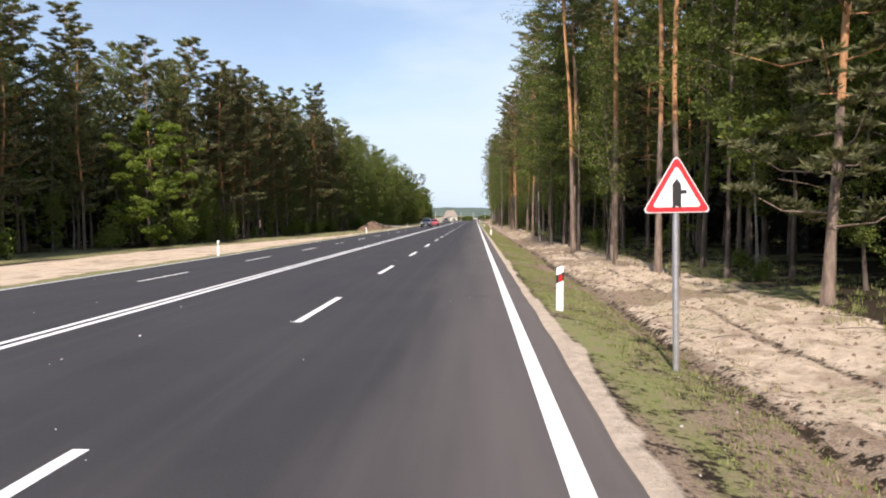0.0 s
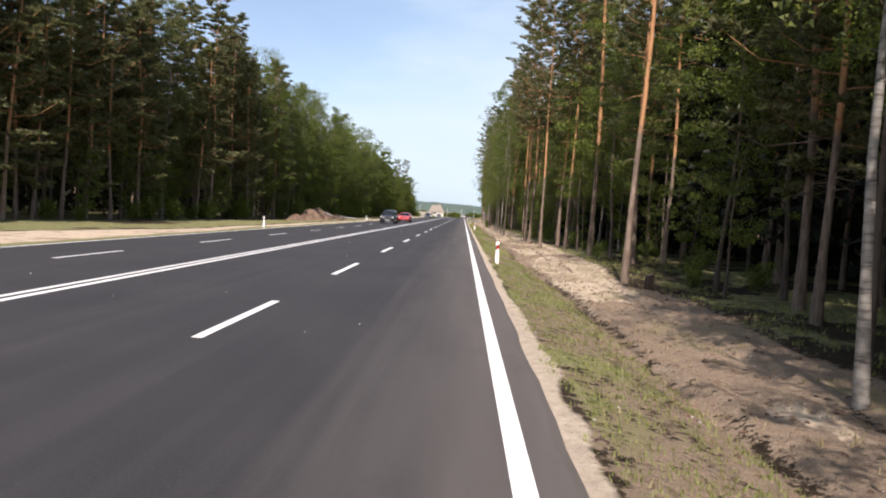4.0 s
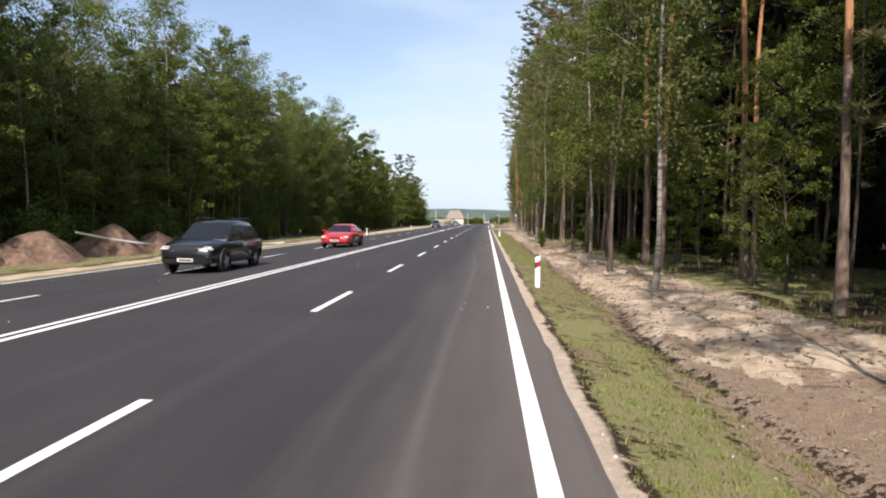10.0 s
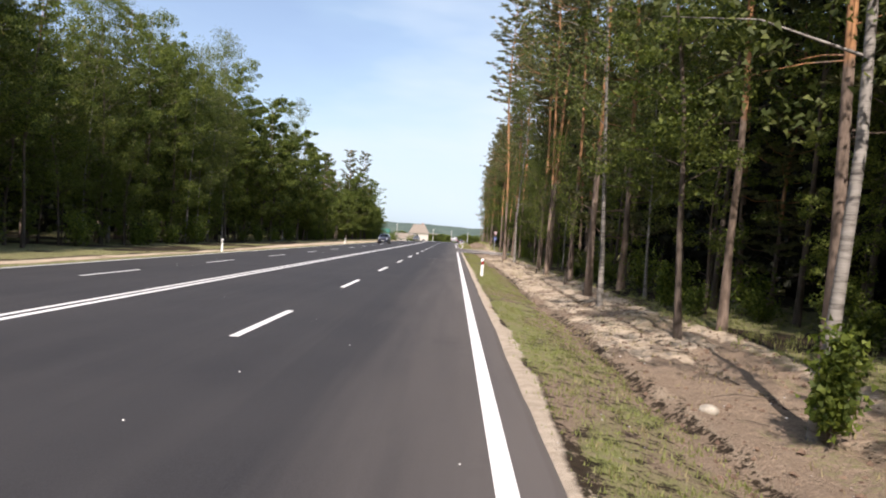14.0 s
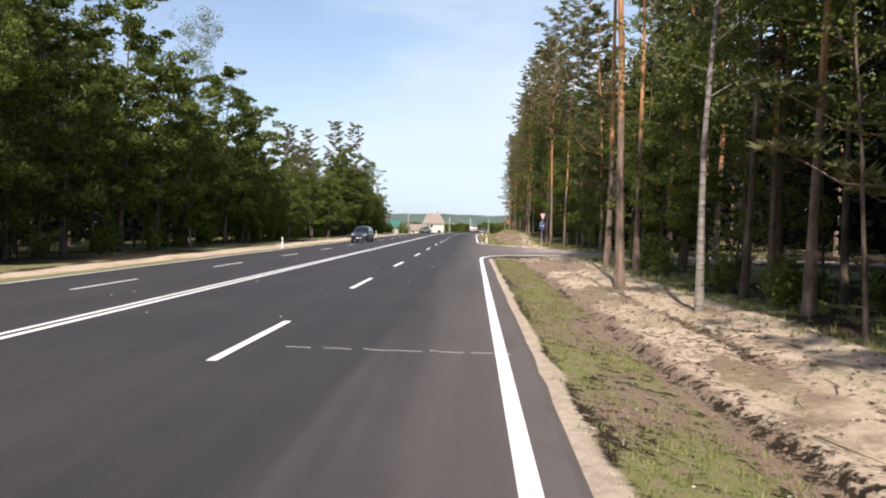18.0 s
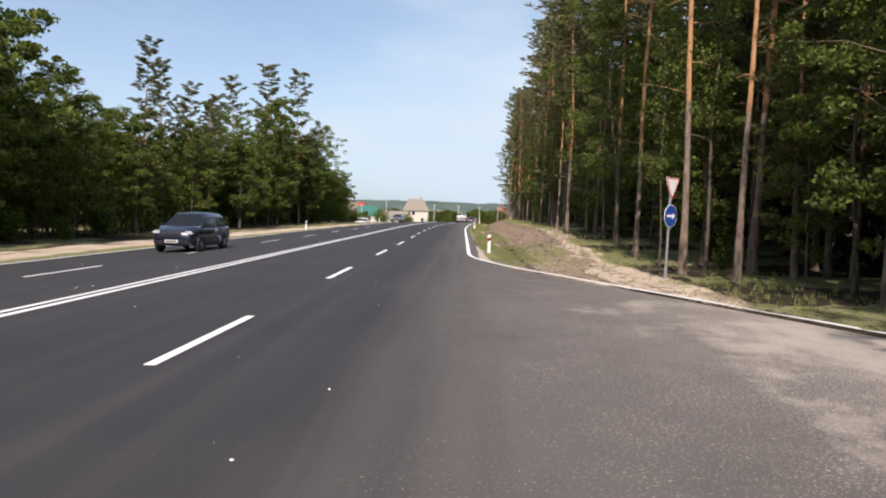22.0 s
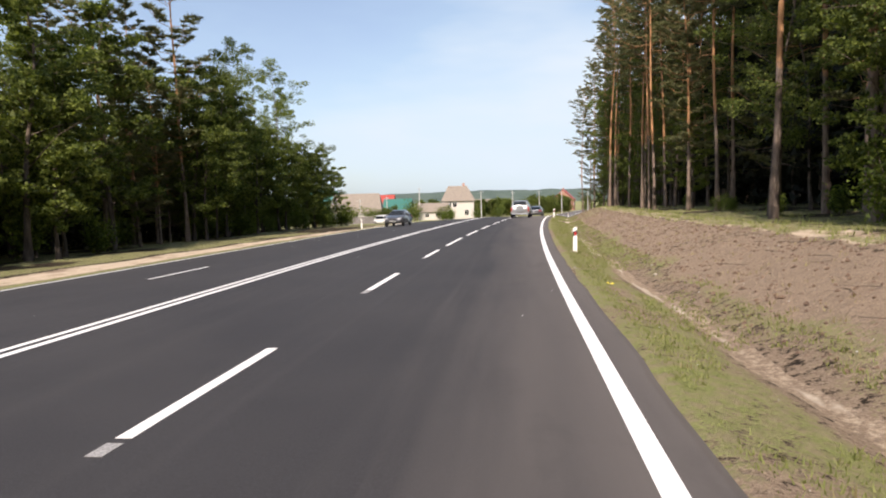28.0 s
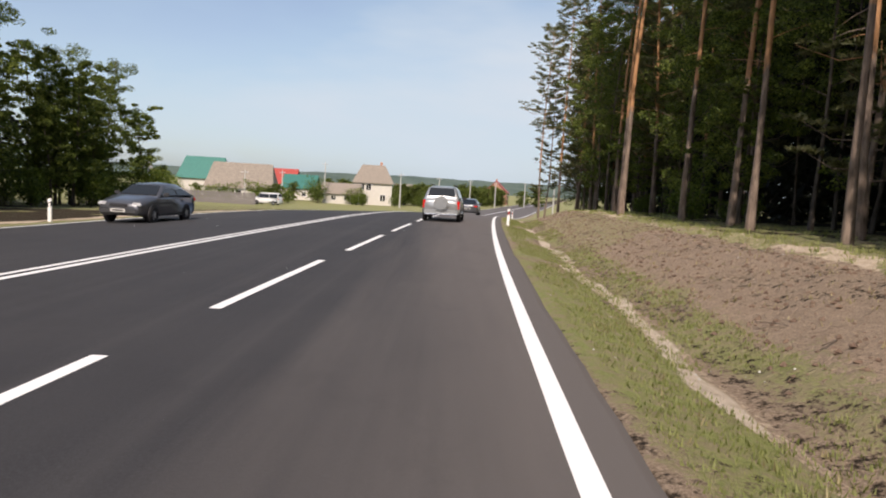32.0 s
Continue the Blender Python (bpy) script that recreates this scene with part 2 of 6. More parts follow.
def asphalt(name, dark, dust):
    n = Nodes(name, 0.82, 0, 0.35)
    pos = n.coords()
    fine = n.noise(130, 3, pos, 0.7)
    big = n.noise(0.35, 4, pos)
    lane = n.noise(1.0, 3, pos, 0.5, (2.6, 0.05, 1))
    base = n.ramp(fine, (0.25, tuple(c * 0.6 for c in dark)), (0.55, dark), (0.78, tuple(c * 1.9 for c in dark)))
    speck = n.noise(38, 3, pos, 0.8)
    base = n.mix(n.ramp(speck, (0.35, (0.45, 0.45, 0.45)), (0.5, (0, 0, 0))), base, tuple(c * 0.45 for c in dark))
    base = n.mix(n.ramp(speck, (0.55, (0, 0, 0)), (0.75, (0.6, 0.6, 0.6))), base, tuple(c * 2.4 for c in dark))
    base = n.mix(n.ramp(big, (0.35, (0, 0, 0)), (0.75, (0.35, 0.35, 0.35))), base, dust)
    base = n.mix(n.ramp(lane, (0.45, (0, 0, 0)), (0.8, (0.3, 0.3, 0.3))), base, dust)
    # dust gathers beside the edge line
    x_ = n.put("ShaderNodeSeparateXYZ", [("Vector", pos)]).outputs["X"]
    rim = n.math("ADD", x_, n.math("MULTIPLY", n.noise(1.0, 4, pos, 0.6, (1.6, 0.10, 1)), 2.2))
    base = n.mix(n.ramp(n.math("DIVIDE", n.math("ADD", rim, 3.2), 6.0), (0.40, (0, 0, 0)), (0.78, (0.8, 0.8, 0.8))), base, (0.128, 0.114, 0.105))
    # long wheel scuffs and dusty tracks
    scuff = n.noise(1.0, 4, pos, 0.6, (2.6, 0.02, 1))
    base = n.mix(n.ramp(scuff, (0.52, (0, 0, 0)), (0.75, (0.12, 0.12, 0.12))), base, (0.13, 0.12, 0.115))
    base = n.mix(n.ramp(n.noise(0.9, 5, pos, 0.7, (1, 0.6, 1)), (0.55, (0, 0, 0)), (0.75, (0.3, 0.3, 0.3))), base, tuple(c * 0.6 for c in dark))
    # a pale scuff along the right-hand wheel track, brown where wheels come out of the side road
    y_ = n.put("ShaderNodeSeparateXYZ", [("Vector", pos)]).outputs["Y"]
    sway = n.math("MULTIPLY", n.math("SUBTRACT", n.noise(1.0, 2, pos, 0.5, (0, 0.06, 0)), 0.5), 1.1)
    for at_, wide, y0, y1, tone, full in ((-0.85, 0.09, 84, 134, (0.20, 0.19, 0.18), 0.15), (-1.25, 0.13, 226, 262, (0.16, 0.13, 0.112), 0.19), (-0.55, 0.10, 230, 256, (0.16, 0.13, 0.112), 0.17)):
        line = n.math("SUBTRACT", 1.0, n.math("DIVIDE", n.math("ABSOLUTE", n.math("SUBTRACT", n.math("ADD", x_, sway), at_)), wide))
        stretch_ = n.math("SUBTRACT", 1.0, n.math("DIVIDE", n.math("ABSOLUTE", n.math("SUBTRACT", y_, (y0 + y1) / 2)), (y1 - y0) / 2))
        share = n.math("MULTIPLY", n.math("MAXIMUM", line, 0.0), n.math("MINIMUM", n.math("MAXIMUM", n.math("MULTIPLY", stretch_, 4.0), 0.0), 1.0))
        share = n.math("MULTIPLY", share, n.math("MULTIPLY", n.noise(2.5, 5, pos, 0.7, (1, 0.5, 1)), full * 2))
        base = n.mix(share, base, tone)
    # sand carried out of the side road by wheels
    place = n.put("ShaderNodeMapping", [("Vector", pos)], Location=(-5.0 / 6.5, -222 / 15, 0), Scale=(1 / 6.5, 1 / 15, 1))
    away = n.put("ShaderNodeVectorMath", [(0, place.outputs[0])])
    away.operation = "LENGTH"
    near = n.math("SUBTRACT", 1.35, n.math("ADD", away.outputs["Value"], n.math("MULTIPLY", n.noise(0.9, 5, pos, 0.65), 0.9)))
    base = n.mix(n.ramp(near, (0.1, (0, 0, 0)), (0.75, (0.75, 0.75, 0.75))), base, (0.135, 0.115, 0.102))
    # paler drifts and loose grit in the same place
    drift = n.noise(0.55, 6, pos, 0.7, (1.0, 0.55, 1))
    thick = n.math("ADD", near, n.math("MULTIPLY", n.math("SUBTRACT", drift, 0.5), 1.6))
    base = n.mix(n.ramp(thick, (0.56, (0, 0, 0)), (0.84, (0.8, 0.8, 0.8))), base, (0.36, 0.31, 0.26))
    grit = n.math("ADD", n.noise(34, 4, pos, 0.8), n.math("MULTIPLY", near, 0.17))
    base = n.mix(n.ramp(grit, (0.61, (0, 0, 0)), (0.68, (0.85, 0.85, 0.85))), base, (0.42, 0.38, 0.33))
    n.colour(base)
    n.bump(fine, 0.35, 0.006)
    return n


ASPHALT = asphalt("asphalt", (0.0308, 0.0306, 0.0330), (0.060, 0.057, 0.056)).m
n = Nodes("marking_paint", 0.55)
worn = n.noise(45, 5, None, 0.7)
n.colour(n.mix(n.ramp(worn, (0.66, (0, 0, 0)), (0.8, (0.5, 0.5, 0.5))), (0.82, 0.82, 0.80), (0.35, 0.35, 0.34)))
n.bump(worn, 0.2, 0.004)
PAINT = n.m

n = Nodes("worn_marking_paint", 0.75)
n.colour(n.ramp(n.noise(60, 5, None, 0.7), (0.35, (0.16, 0.16, 0.16)), (0.65, (0.42, 0.42, 0.41))))
OLD_PAINT = n.m

# the ground: grass, sand and dark soil by the share that the vertices carry, needle litter between
n = Nodes("earth", 0.95, 0, 0.2)
zone = n.t.nodes.new("ShaderNodeAttribute")
zone.attribute_name = "zones"
sep = n.put("ShaderNodeSeparateColor", [("Color", zone.outputs["Color"])])
pos = n.coords()
fine, mid, big = n.noise(38, 5, pos, 0.7), n.noise(5.5, 5, pos, 0.65), n.noise(0.8, 5, pos, 0.6)
litter = n.ramp(mid, (0.3, (0.018, 0.013, 0.008)), (0.5, (0.045, 0.031, 0.018)), (0.7, (0.025, 0.036, 0.012)))
sand = n.mix(n.ramp(mid, (0.36, (0, 0, 0)), (0.68, (1, 1, 1))), (0.47, 0.375, 0.27), (0.69, 0.58, 0.435))
sand = n.mix(n.ramp(big, (0.51, (0, 0, 0)), (0.64, (0.8, 0.8, 0.8))), sand, (0.25, 0.178, 0.125))
soil = n.ramp(fine, (0.3, (0.16, 0.118, 0.083)), (0.55, (0.335, 0.255, 0.182)), (0.75, (0.47, 0.37, 0.272)))
soil = n.mix(n.ramp(mid, (0.47, (0, 0, 0)), (0.7, (0.5, 0.5, 0.5))), soil, (0.19, 0.14, 0.10))
grass = n.ramp(fine, (0.28, (0.122, 0.146, 0.042)), (0.5, (0.220, 0.246, 0.080)), (0.72, (0.325, 0.332, 0.142)))
grass = n.mix(n.ramp(mid, (0.43, (0, 0, 0)), (0.60, (0.85, 0.85, 0.85))), grass, (0.27, 0.225, 0.14))
wob = n.math("SUBTRACT", n.math("ADD", n.math("MULTIPLY", mid, 1.3), n.math("MULTIPLY", n.noise(17, 4, pos, 0.7), 1.1)), 1.2)
edge = lambda ch: n.ramp(n.math("ADD", sep.outputs[ch], wob), (0.40, (0, 0, 0)), (0.60, (1, 1, 1)))
col = n.mix(edge("Green"), litter, sand)
col = n.mix(edge("Blue"), col, soil)
col = n.mix(edge("Red"), col, grass)
# pale sand washed down the gully
wash = n.math("ADD", zone.outputs["Alpha"], n.math("MULTIPLY", wob, 0.22))
col = n.mix(n.ramp(wash, (0.38, (0, 0, 0)), (0.66, (1, 1, 1))), col, n.ramp(mid, (0.35, (0.43, 0.36, 0.275)), (0.65, (0.60, 0.515, 0.405))))
n.colour(col)
n.bump(n.math("ADD", fine, n.math("MULTIPLY", mid, 2.2)), 0.75, 0.06)
EARTH = n.m


def bark(name, low, high, split, crack):
    """Bark that turns from low to high at split metres up."""
    n = Nodes(name, 0.95, 0, 0.2)
    pos = n.coords()
    z = n.put("ShaderNodeSeparateXYZ", [("Vector", pos)]).outputs["Z"]
    plate = n.noise(9, 5, pos, 0.65, (1, 1, 0.22))
    up = n.math("ADD", n.math("DIVIDE", z, split), n.math("MULTIPLY", n.noise(1.2, 3, pos), 0.5))
    a = n.ramp(plate, (0.32, tuple(c * 0.4 for c in low)), (0.6, low), (0.8, tuple(min(1, c * 1.35) for c in low)))
    b = n.ramp(plate, (0.25, tuple(c * 0.6 for c in high)), (0.55, high), (0.8, tuple(min(1, c * 1.25) for c in high)))
    n.colour(n.mix(n.ramp(up, (0.95, (0, 0, 0)), (1.45, (1, 1, 1))), a, b))
    n.bump(plate, crack, 0.03)
    return n.m


PINE_BARK = bark("pine_bark", (0.250, 0.190, 0.148), (0.46, 0.245, 0.120), 6.5, 0.9)
DARK_BARK = bark("dark_bark", (0.13, 0.105, 0.085), (0.16, 0.125, 0.095), 5.0, 0.8)
n = Nodes("birch_bark", 0.7, 0, 0.3)
pos = n.coords()
band = n.noise(5, 5, pos, 0.7, (0.35, 0.35, 2.4))
n.colour(n.ramp(band, (0.36, (0.07, 0.062, 0.055)), (0.50, (0.24, 0.222, 0.195)), (0.80, (0.38, 0.36, 0.32))))
n.bump(band, 0.4, 0.02)
BIRCH_BARK = n.m


def foliage(name, dark, light, glow=0.35):
    n = Nodes(name, 0.62, 0, 0.3)
    isl = n.t.nodes.new("ShaderNodeNewGeometry").outputs["Random Per Island"]
    obj = n.t.nodes.new("ShaderNodeObjectInfo").outputs["Random"]
    c = n.ramp(isl, (0.0, dark), (0.55, tuple(0.6 * a + 0.4 * b for a, b in zip(dark, light))), (1.0, light))
    c = n.mix(n.math("MULTIPLY", obj, 0.35), c, tuple(v * 0.6 for v in dark))
    n.colour(c)
    tr = n.put("ShaderNodeBsdfTranslucent", [("Color", n.mix(1.0, c, (1.25, 1.3, 0.75), "MULTIPLY"))])
    mx = n.put("ShaderNodeMixShader", [(1, n.b.outputs[0]), (2, tr.outputs[0])], Fac=glow)
    n.t.links.new(mx.outputs[0], n.t.nodes["Material Output"].inputs["Surface"])
    return n.m


NEEDLES = foliage("pine_needles", (0.078, 0.088, 0.044), (0.300, 0.298, 0.140), 0.32)
LEAVES = foliage("broad_leaves", (0.042, 0.068, 0.016), (0.285, 0.335, 0.074), 0.44)
BIRCH_LEAVES = foliage("birch_leaves", (0.066, 0.094, 0.028), (0.270, 0.295, 0.090), 0.46)
BUSH_LEAVES = foliage("bush_leaves", (0.050, 0.082, 0.016), (0.245, 0.300, 0.058), 0.44)
YOUNG_LEAVES = foliage("young_oak_leaves", (0.075, 0.120, 0.022), (0.300, 0.370, 0.065), 0.46)
# near-black copy of the foliage, with the wood's inner shade in its colour
SHADE_LEAVES = foliage("wood_shade_leaves", (0.006, 0.008, 0.004), (0.018, 0.023, 0.009), 0.1)
GRASS = foliage("grass_blades", (0.205, 0.235, 0.074), (0.38, 0.395, 0.162), 0.44)
DRY_GRASS = foliage("dry_grass", (0.24, 0.20, 0.10), (0.42, 0.36, 0.20), 0.3)

WHITE = plain("white_plastic", (0.80, 0.80, 0.78), 0.45, 0, 0.06, 9)
BLACK = plain("black_paint", (0.018, 0.018, 0.018), 0.5)
RED_REFLEX = plain("red_reflector", (0.50, 0.02, 0.015), 0.25)
RED_PAINT = plain("red_sign_sheet", (0.60, 0.025, 0.03), 0.35, 0, 0.05)
BLUE_PAINT = plain("blue_sign_sheet", (0.02, 0.07, 0.32), 0.35, 0, 0.05)
ZINC = plain("galvanised_steel", (0.52, 0.53, 0.54), 0.42, 0.75, 0.15, 14)
SIGN_BACK = plain("sign_back_grey", (0.40, 0.41, 0.41), 0.5, 0.4)


def car_paint(name, colour, metal):
    n = Nodes(name, 0.28, metal, 0.5)
    n.colour(n.ramp(n.noise(3, 3), (0.3, tuple(c * 0.92 for c in colour)), (0.7, colour)))
    n.b.inputs["Coat Weight"].default_value = 0.8
    n.b.inputs["Coat Roughness"].default_value = 0.06
    return n.m


n = Nodes("tinted_glass", 0.06, 0, 0.6)
n.colour((0.012, 0.014, 0.015))
GLASS = n.m
n = Nodes("tyre_rubber", 0.85)
n.colour(n.ramp(n.noise(30, 3), (0.3, (0.012, 0.012, 0.012)), (0.7, (0.03, 0.03, 0.03))))
RUBBER = n.m
ALLOY = plain("alloy", (0.55, 0.56, 0.57), 0.3, 0.9)
CHROME = plain("chrome", (0.75, 0.76, 0.77), 0.12, 1.0, 0.04)
LAMP_RED = plain("red_lamp_lens", (0.55, 0.02, 0.015), 0.15)
LAMP_CLEAR = plain("clear_lamp_lens", (0.70, 0.72, 0.73), 0.1, 0.3)
PLATE = plain("plate", (0.66, 0.66, 0.62), 0.4)
PLASTIC = plain("dark_plastic", (0.025, 0.025, 0.027), 0.55)
SILVER = car_paint("silver_paint", (0.46, 0.48, 0.48), 0.65)
BLACKCAR = car_paint("black_car_paint", (0.012, 0.013, 0.016), 0.2)
REDCAR = car_paint("red_car_paint", (0.52, 0.016, 0.014), 0.1)
GREYCAR = car_paint("grey_car_paint", (0.10, 0.105, 0.115), 0.5)
DARKBLUE = car_paint("dark_blue_car_paint", (0.018, 0.022, 0.04), 0.3)
WHITECAR = car_paint("white_car_paint", (0.72, 0.72, 0.70), 0.0)
PLASTER = plain("pale_plaster", (0.56, 0.53, 0.47), 0.9, 0, 0.08, 2.5)
BRICK_RED = plain("red_brickwork", (0.40, 0.21, 0.15), 0.9, 0, 0.2, 5)
SLATE = plain("grey_slate_sheet", (0.235, 0.20, 0.16), 0.9, 0, 0.2, 3)
ROOF_GREEN = plain("green_roof_sheet", (0.035, 0.16, 0.13), 0.5, 0.2, 0.12, 3)
ROOF_RED = plain("red_roof_sheet", (0.36, 0.055, 0.04), 0.5, 0.1, 0.12, 3)
GREY_WOOD = plain("weathered_boards", (0.17, 0.155, 0.145), 0.9, 0, 0.25, 6)
FIELD_STONE = plain("field_stone", (0.36, 0.33, 0.27), 0.9, 0, 0.3, 14)
YELLOW = plain("yellow_film", (0.75, 0.62, 0.04), 0.4, 0, 0.2, 12)
CONCRETE = plain("concrete", (0.50, 0.49, 0.46), 0.9, 0, 0.12, 8)
n = Nodes("heap_soil", 0.95, 0, 0.2)
fine, mid = n.noise(22, 5), n.noise(3.5, 5)
n.colour(n.mix(n.ramp(mid, (0.4, (0, 0, 0)), (0.7, (0.8, 0.8, 0.8))), n.ramp(fine, (0.3, (0.085, 0.054, 0.040)), (0.7, (0.185, 0.124, 0.090))), (0.26, 0.182, 0.128)))
n.bump(fine, 0.8, 0.06)
HEAP = n.m
n = Nodes("wooded_hill", 0.95, 0, 0.1)
f = n.noise(0.03, 6, None, 0.7)
n.colour(n.ramp(f, (0.3, (0.055, 0.085, 0.075)), (0.7, (0.12, 0.155, 0.125))))
n.bump(f, 0.6, 6)
HILL = n.m

# ---------------------------------------------------------------- mesh helpers
def mesh_from(name, verts, faces, materials, smooth_=False, slots=None):
    me = bpy.data.meshes.new(name)
    me.from_pydata(verts if isinstance(verts, list) else verts.tolist(), [], faces if isinstance(faces, list) else faces.tolist())
    for m in materials if isinstance(materials, (list, tuple)) else [materials]:
        me.materials.append(m)
    if slots is not None:
        me.polygons.foreach_set("material_index", slots)
    if smooth_:
        me.polygons.foreach_set("use_smooth", [True] * len(me.polygons))
    me.update()
    return me


def part(name, data, material, parent, label=""):
    """Links a bmesh or a mesh as one object under a thing or a part."""
    if isinstance(data, bmesh.types.BMesh):
        me = bpy.data.meshes.new(name)
        bmesh.ops.recalc_face_normals(data, faces=data.faces)
        data.to_mesh(me)
        data.free()
        me.materials.append(material)
        data = me
    ob = new(name, data)
    ob.parent = parent
    if label:
        ob["label"] = label
    return ob


def thing(name, label, category, group="", kind=""):
    return tagged(new(name), label, category, group, kind)


def box(size, at=(0, 0, 0), bevel=0.0, rot=None, bm=None):
    bm = bm or bmesh.new()
    m = Matrix.Translation(at) @ (rot or Matrix()) @ Matrix.Diagonal((*size, 1))
    made = bmesh.ops.create_cube(bm, size=1, matrix=m)["verts"]
    if bevel:
        bmesh.ops.bevel(bm, geom=list({e for v in made for e in v.link_edges}), offset=bevel, segments=2, affect="EDGES", clamp_overlap=True)
    return bm


def tube(r0, r1, a, b, sides=12, bm=None, caps=True):
    bm = bm or bmesh.new()
    a, b = Vector(a), Vector(b)
    m = Matrix.Translation((a + b) / 2) @ (b - a).to_track_quat("Z", "Y").to_matrix().to_4x4()
    bmesh.ops.create_cone(bm, cap_ends=caps, segments=sides, radius1=r0, radius2=r1, depth=(b - a).length, matrix=m)
    return bm


def slab(outline, depth, m=None, bm=None):
    """A flat outline in x, z with depth along y."""
    bm = bm or bmesh.new()
    m = m or Matrix()
    f = [bm.verts.new(m @ Vector((x, 0, z))) for x, z in outline]
    g = [bm.verts.new(m @ Vector((x, depth, z))) for x, z in outline]
    bm.faces.new(f)
    bm.faces.new(list(reversed(g)))
    for i in range(len(f)):
        j = (i + 1) % len(f)
        bm.faces.new((f[j], f[i], g[i], g[j]))
    return bm


def grid_mesh(name, cols, rows, height, material):
    """A sheet over the plan: cols are distances right of the edge line, rows are y."""
    off, y = np.meshgrid(cols, rows)
    x, z = off + bend(y), height(off, y) + drop(y)
    v = np.stack([x, y, z], -1).reshape(-1, 3)
    nr, nc = off.shape
    i = np.arange(nr * nc).reshape(nr, nc)
    f = np.stack([i[:-1, :-1], i[:-1, 1:], i[1:, 1:], i[1:, :-1]], -1).reshape(-1, 4)
    return mesh_from(name, v, f, material, True), off.ravel(), y.ravel()


# ---------------------------------------------------------------- ground
def steps(*spans):
    out = []
    for a, b, n_ in spans:
        out += list(np.linspace(a, b, n_, endpoint=False))
    return np.array(out)


cols = np.concatenate([steps((-3000, -300, 8), (-300, -60, 10), (-60, -26, 18), (-26, -14.3, 30)), [-14.3, -7.0, 0.3],
                       steps((0.45, 6.0, 58), (6.0, 8.5, 14), (8.5, 30, 22), (30, 100, 12), (100, 3000, 10)), [3000]])
rows = np.concatenate([steps((-200, -10, 6), (-10, 345, 1080), (345, 460, 60), (460, 900, 30), (900, 5000, 10)), [5000]])
me, off, yy = grid_mesh("ground", cols, rows, ground_z, EARTH)
d, s = ditch_share(yy), side_road(off, yy)
wav = 0.35 * rough(off * 0.2, yy * 0.12) + 0.5 * rough(off * 0.6 + 9, yy * 0.35)
o = off + wav
band = lambda a, b, soft_=0.35: np.clip((o - a) / soft_ + 0.5, 0, 1) * np.clip((b - o) / soft_ + 0.5, 0, 1)
thin = np.clip(0.53 - 0.16 * smooth(182, 200, yy) * (1 - smooth(215, 240, yy)) + 1.1 * rough(off * 0.9 + 3, yy * 0.3) + 0.9 * rough(off * 1.3 + 13, yy * 1.1), 0, 1)
grass = np.clip((off - 0.67 + 0.25 * rough(off, yy * 0.8)) / 0.15 + 0.5, 0, 1) * np.clip((2.15 - o) / 0.9 + 0.5, 0, 1) * (1 - d) * thin + d * np.maximum.reduce([band(0.3, 1.75) * np.clip(thin + 0.12, 0, 1), 0.85 * band(2.0, 3.1, 0.9) * np.clip(thin + 0.1, 0, 1), 0.5 * band(2.4, 5.2) * (rough(off * 0.3 + 70, yy * 0.1) > 0.03) * smooth(285, 320, yy)])
sand = ((1 - d) * np.clip((0.68 - off + 0.3 * rough(off, yy * 0.5)) / 0.2, 0, 1) * (off > 0.3) + band(2.7, 5.5 - 1.4 * np.exp(-((yy - 52) / 10) ** 2), 0.6) * (1 - d) * np.clip(0.95 + 1.3 * rough(off * 0.35 + 20, yy * 0.16), 0, 1) + d * (0.85 * band(5.0, 6.4, 0.6) + 1.1 * np.clip((0.24 + 0.3 * rough(off * 0 + 8, yy * 0.3) - np.abs(off - 1.9 - 0.35 * rough(off * 0 + 2, yy * 0.22))) / 0.1, 0, 1) * (rough(off * 0 + 3, yy * 0.09) > -0.16)))
# stretches given more dark soil, partly to stand in for tree shade
soil_shade = np.maximum.reduce([np.exp(-((yy - c_) / w_) ** 2) for c_, w_ in ((51, 6), (103, 4), (145, 4), (205, 6))])
soil = np.maximum(0.58 * band(2.0, 2.6, 0.35) * np.clip(0.85 + 1.6 * rough(off * 0 + 31, yy * 0.5), 0, 1), 0.8 * band(2.4, 5.0, 0.5) * (rough(off * 0.6 + 20, yy * 0.35) < -0.07 + 0.35 * soil_shade)) * (1 - d) + d * (band(2.6, 5.0, 0.6) + 0.7 * band(0.2, 1.8)) + 0.62 * band(0.6, 2.3) * (1 - d) * np.clip(1.35 - thin, 0, 1)
bare = (off > 0.3) & (off < 5.2 - 1.2 * np.exp(-((yy - 52) / 10) ** 2))
sand = np.maximum(sand, 0.56 * d * band(3.0, 5.4, 0.6) * (rough(yy * 0.55 + off * 0.75, yy * 0.07) > 0.12))
soil = soil * (1 - 0.8 * d * (sand > 0.5) * (off > 2.6))
sand = np.where(bare, np.maximum(sand, (0.62 - 0.34 * (off < 2.3)) * (1 - d)), sand)
grass = np.maximum(grass, 0.42 * (rough(off * 0.5 + 60, yy * 0.4) > 0.04) * (o > 2.9) * (o < 6.5) * (1 - d))
soil = np.where(bare, np.maximum(soil, 0.6 * d), soil)
mound = smooth(231, 238, yy) * (1 - smooth(242, 256, yy))
grass = np.maximum(grass, mound * band(0.3, 4.6, 0.9) * np.clip(0.18 + 0.7 * thin, 0, 0.85))
floor_grass = 0.62 * (rough(off * 0.3 + 50, yy * 0.3) > 0.02 - 0.12 * d) * (o > 5.2)
left = -off
lo = left + wav * 1.6
wide = np.interp(yy, [0, 50, 80, 180, 215, 260, 330], [27.0, 25.0, 17.5, 16.8, 19.0, 19.6, 16.5])
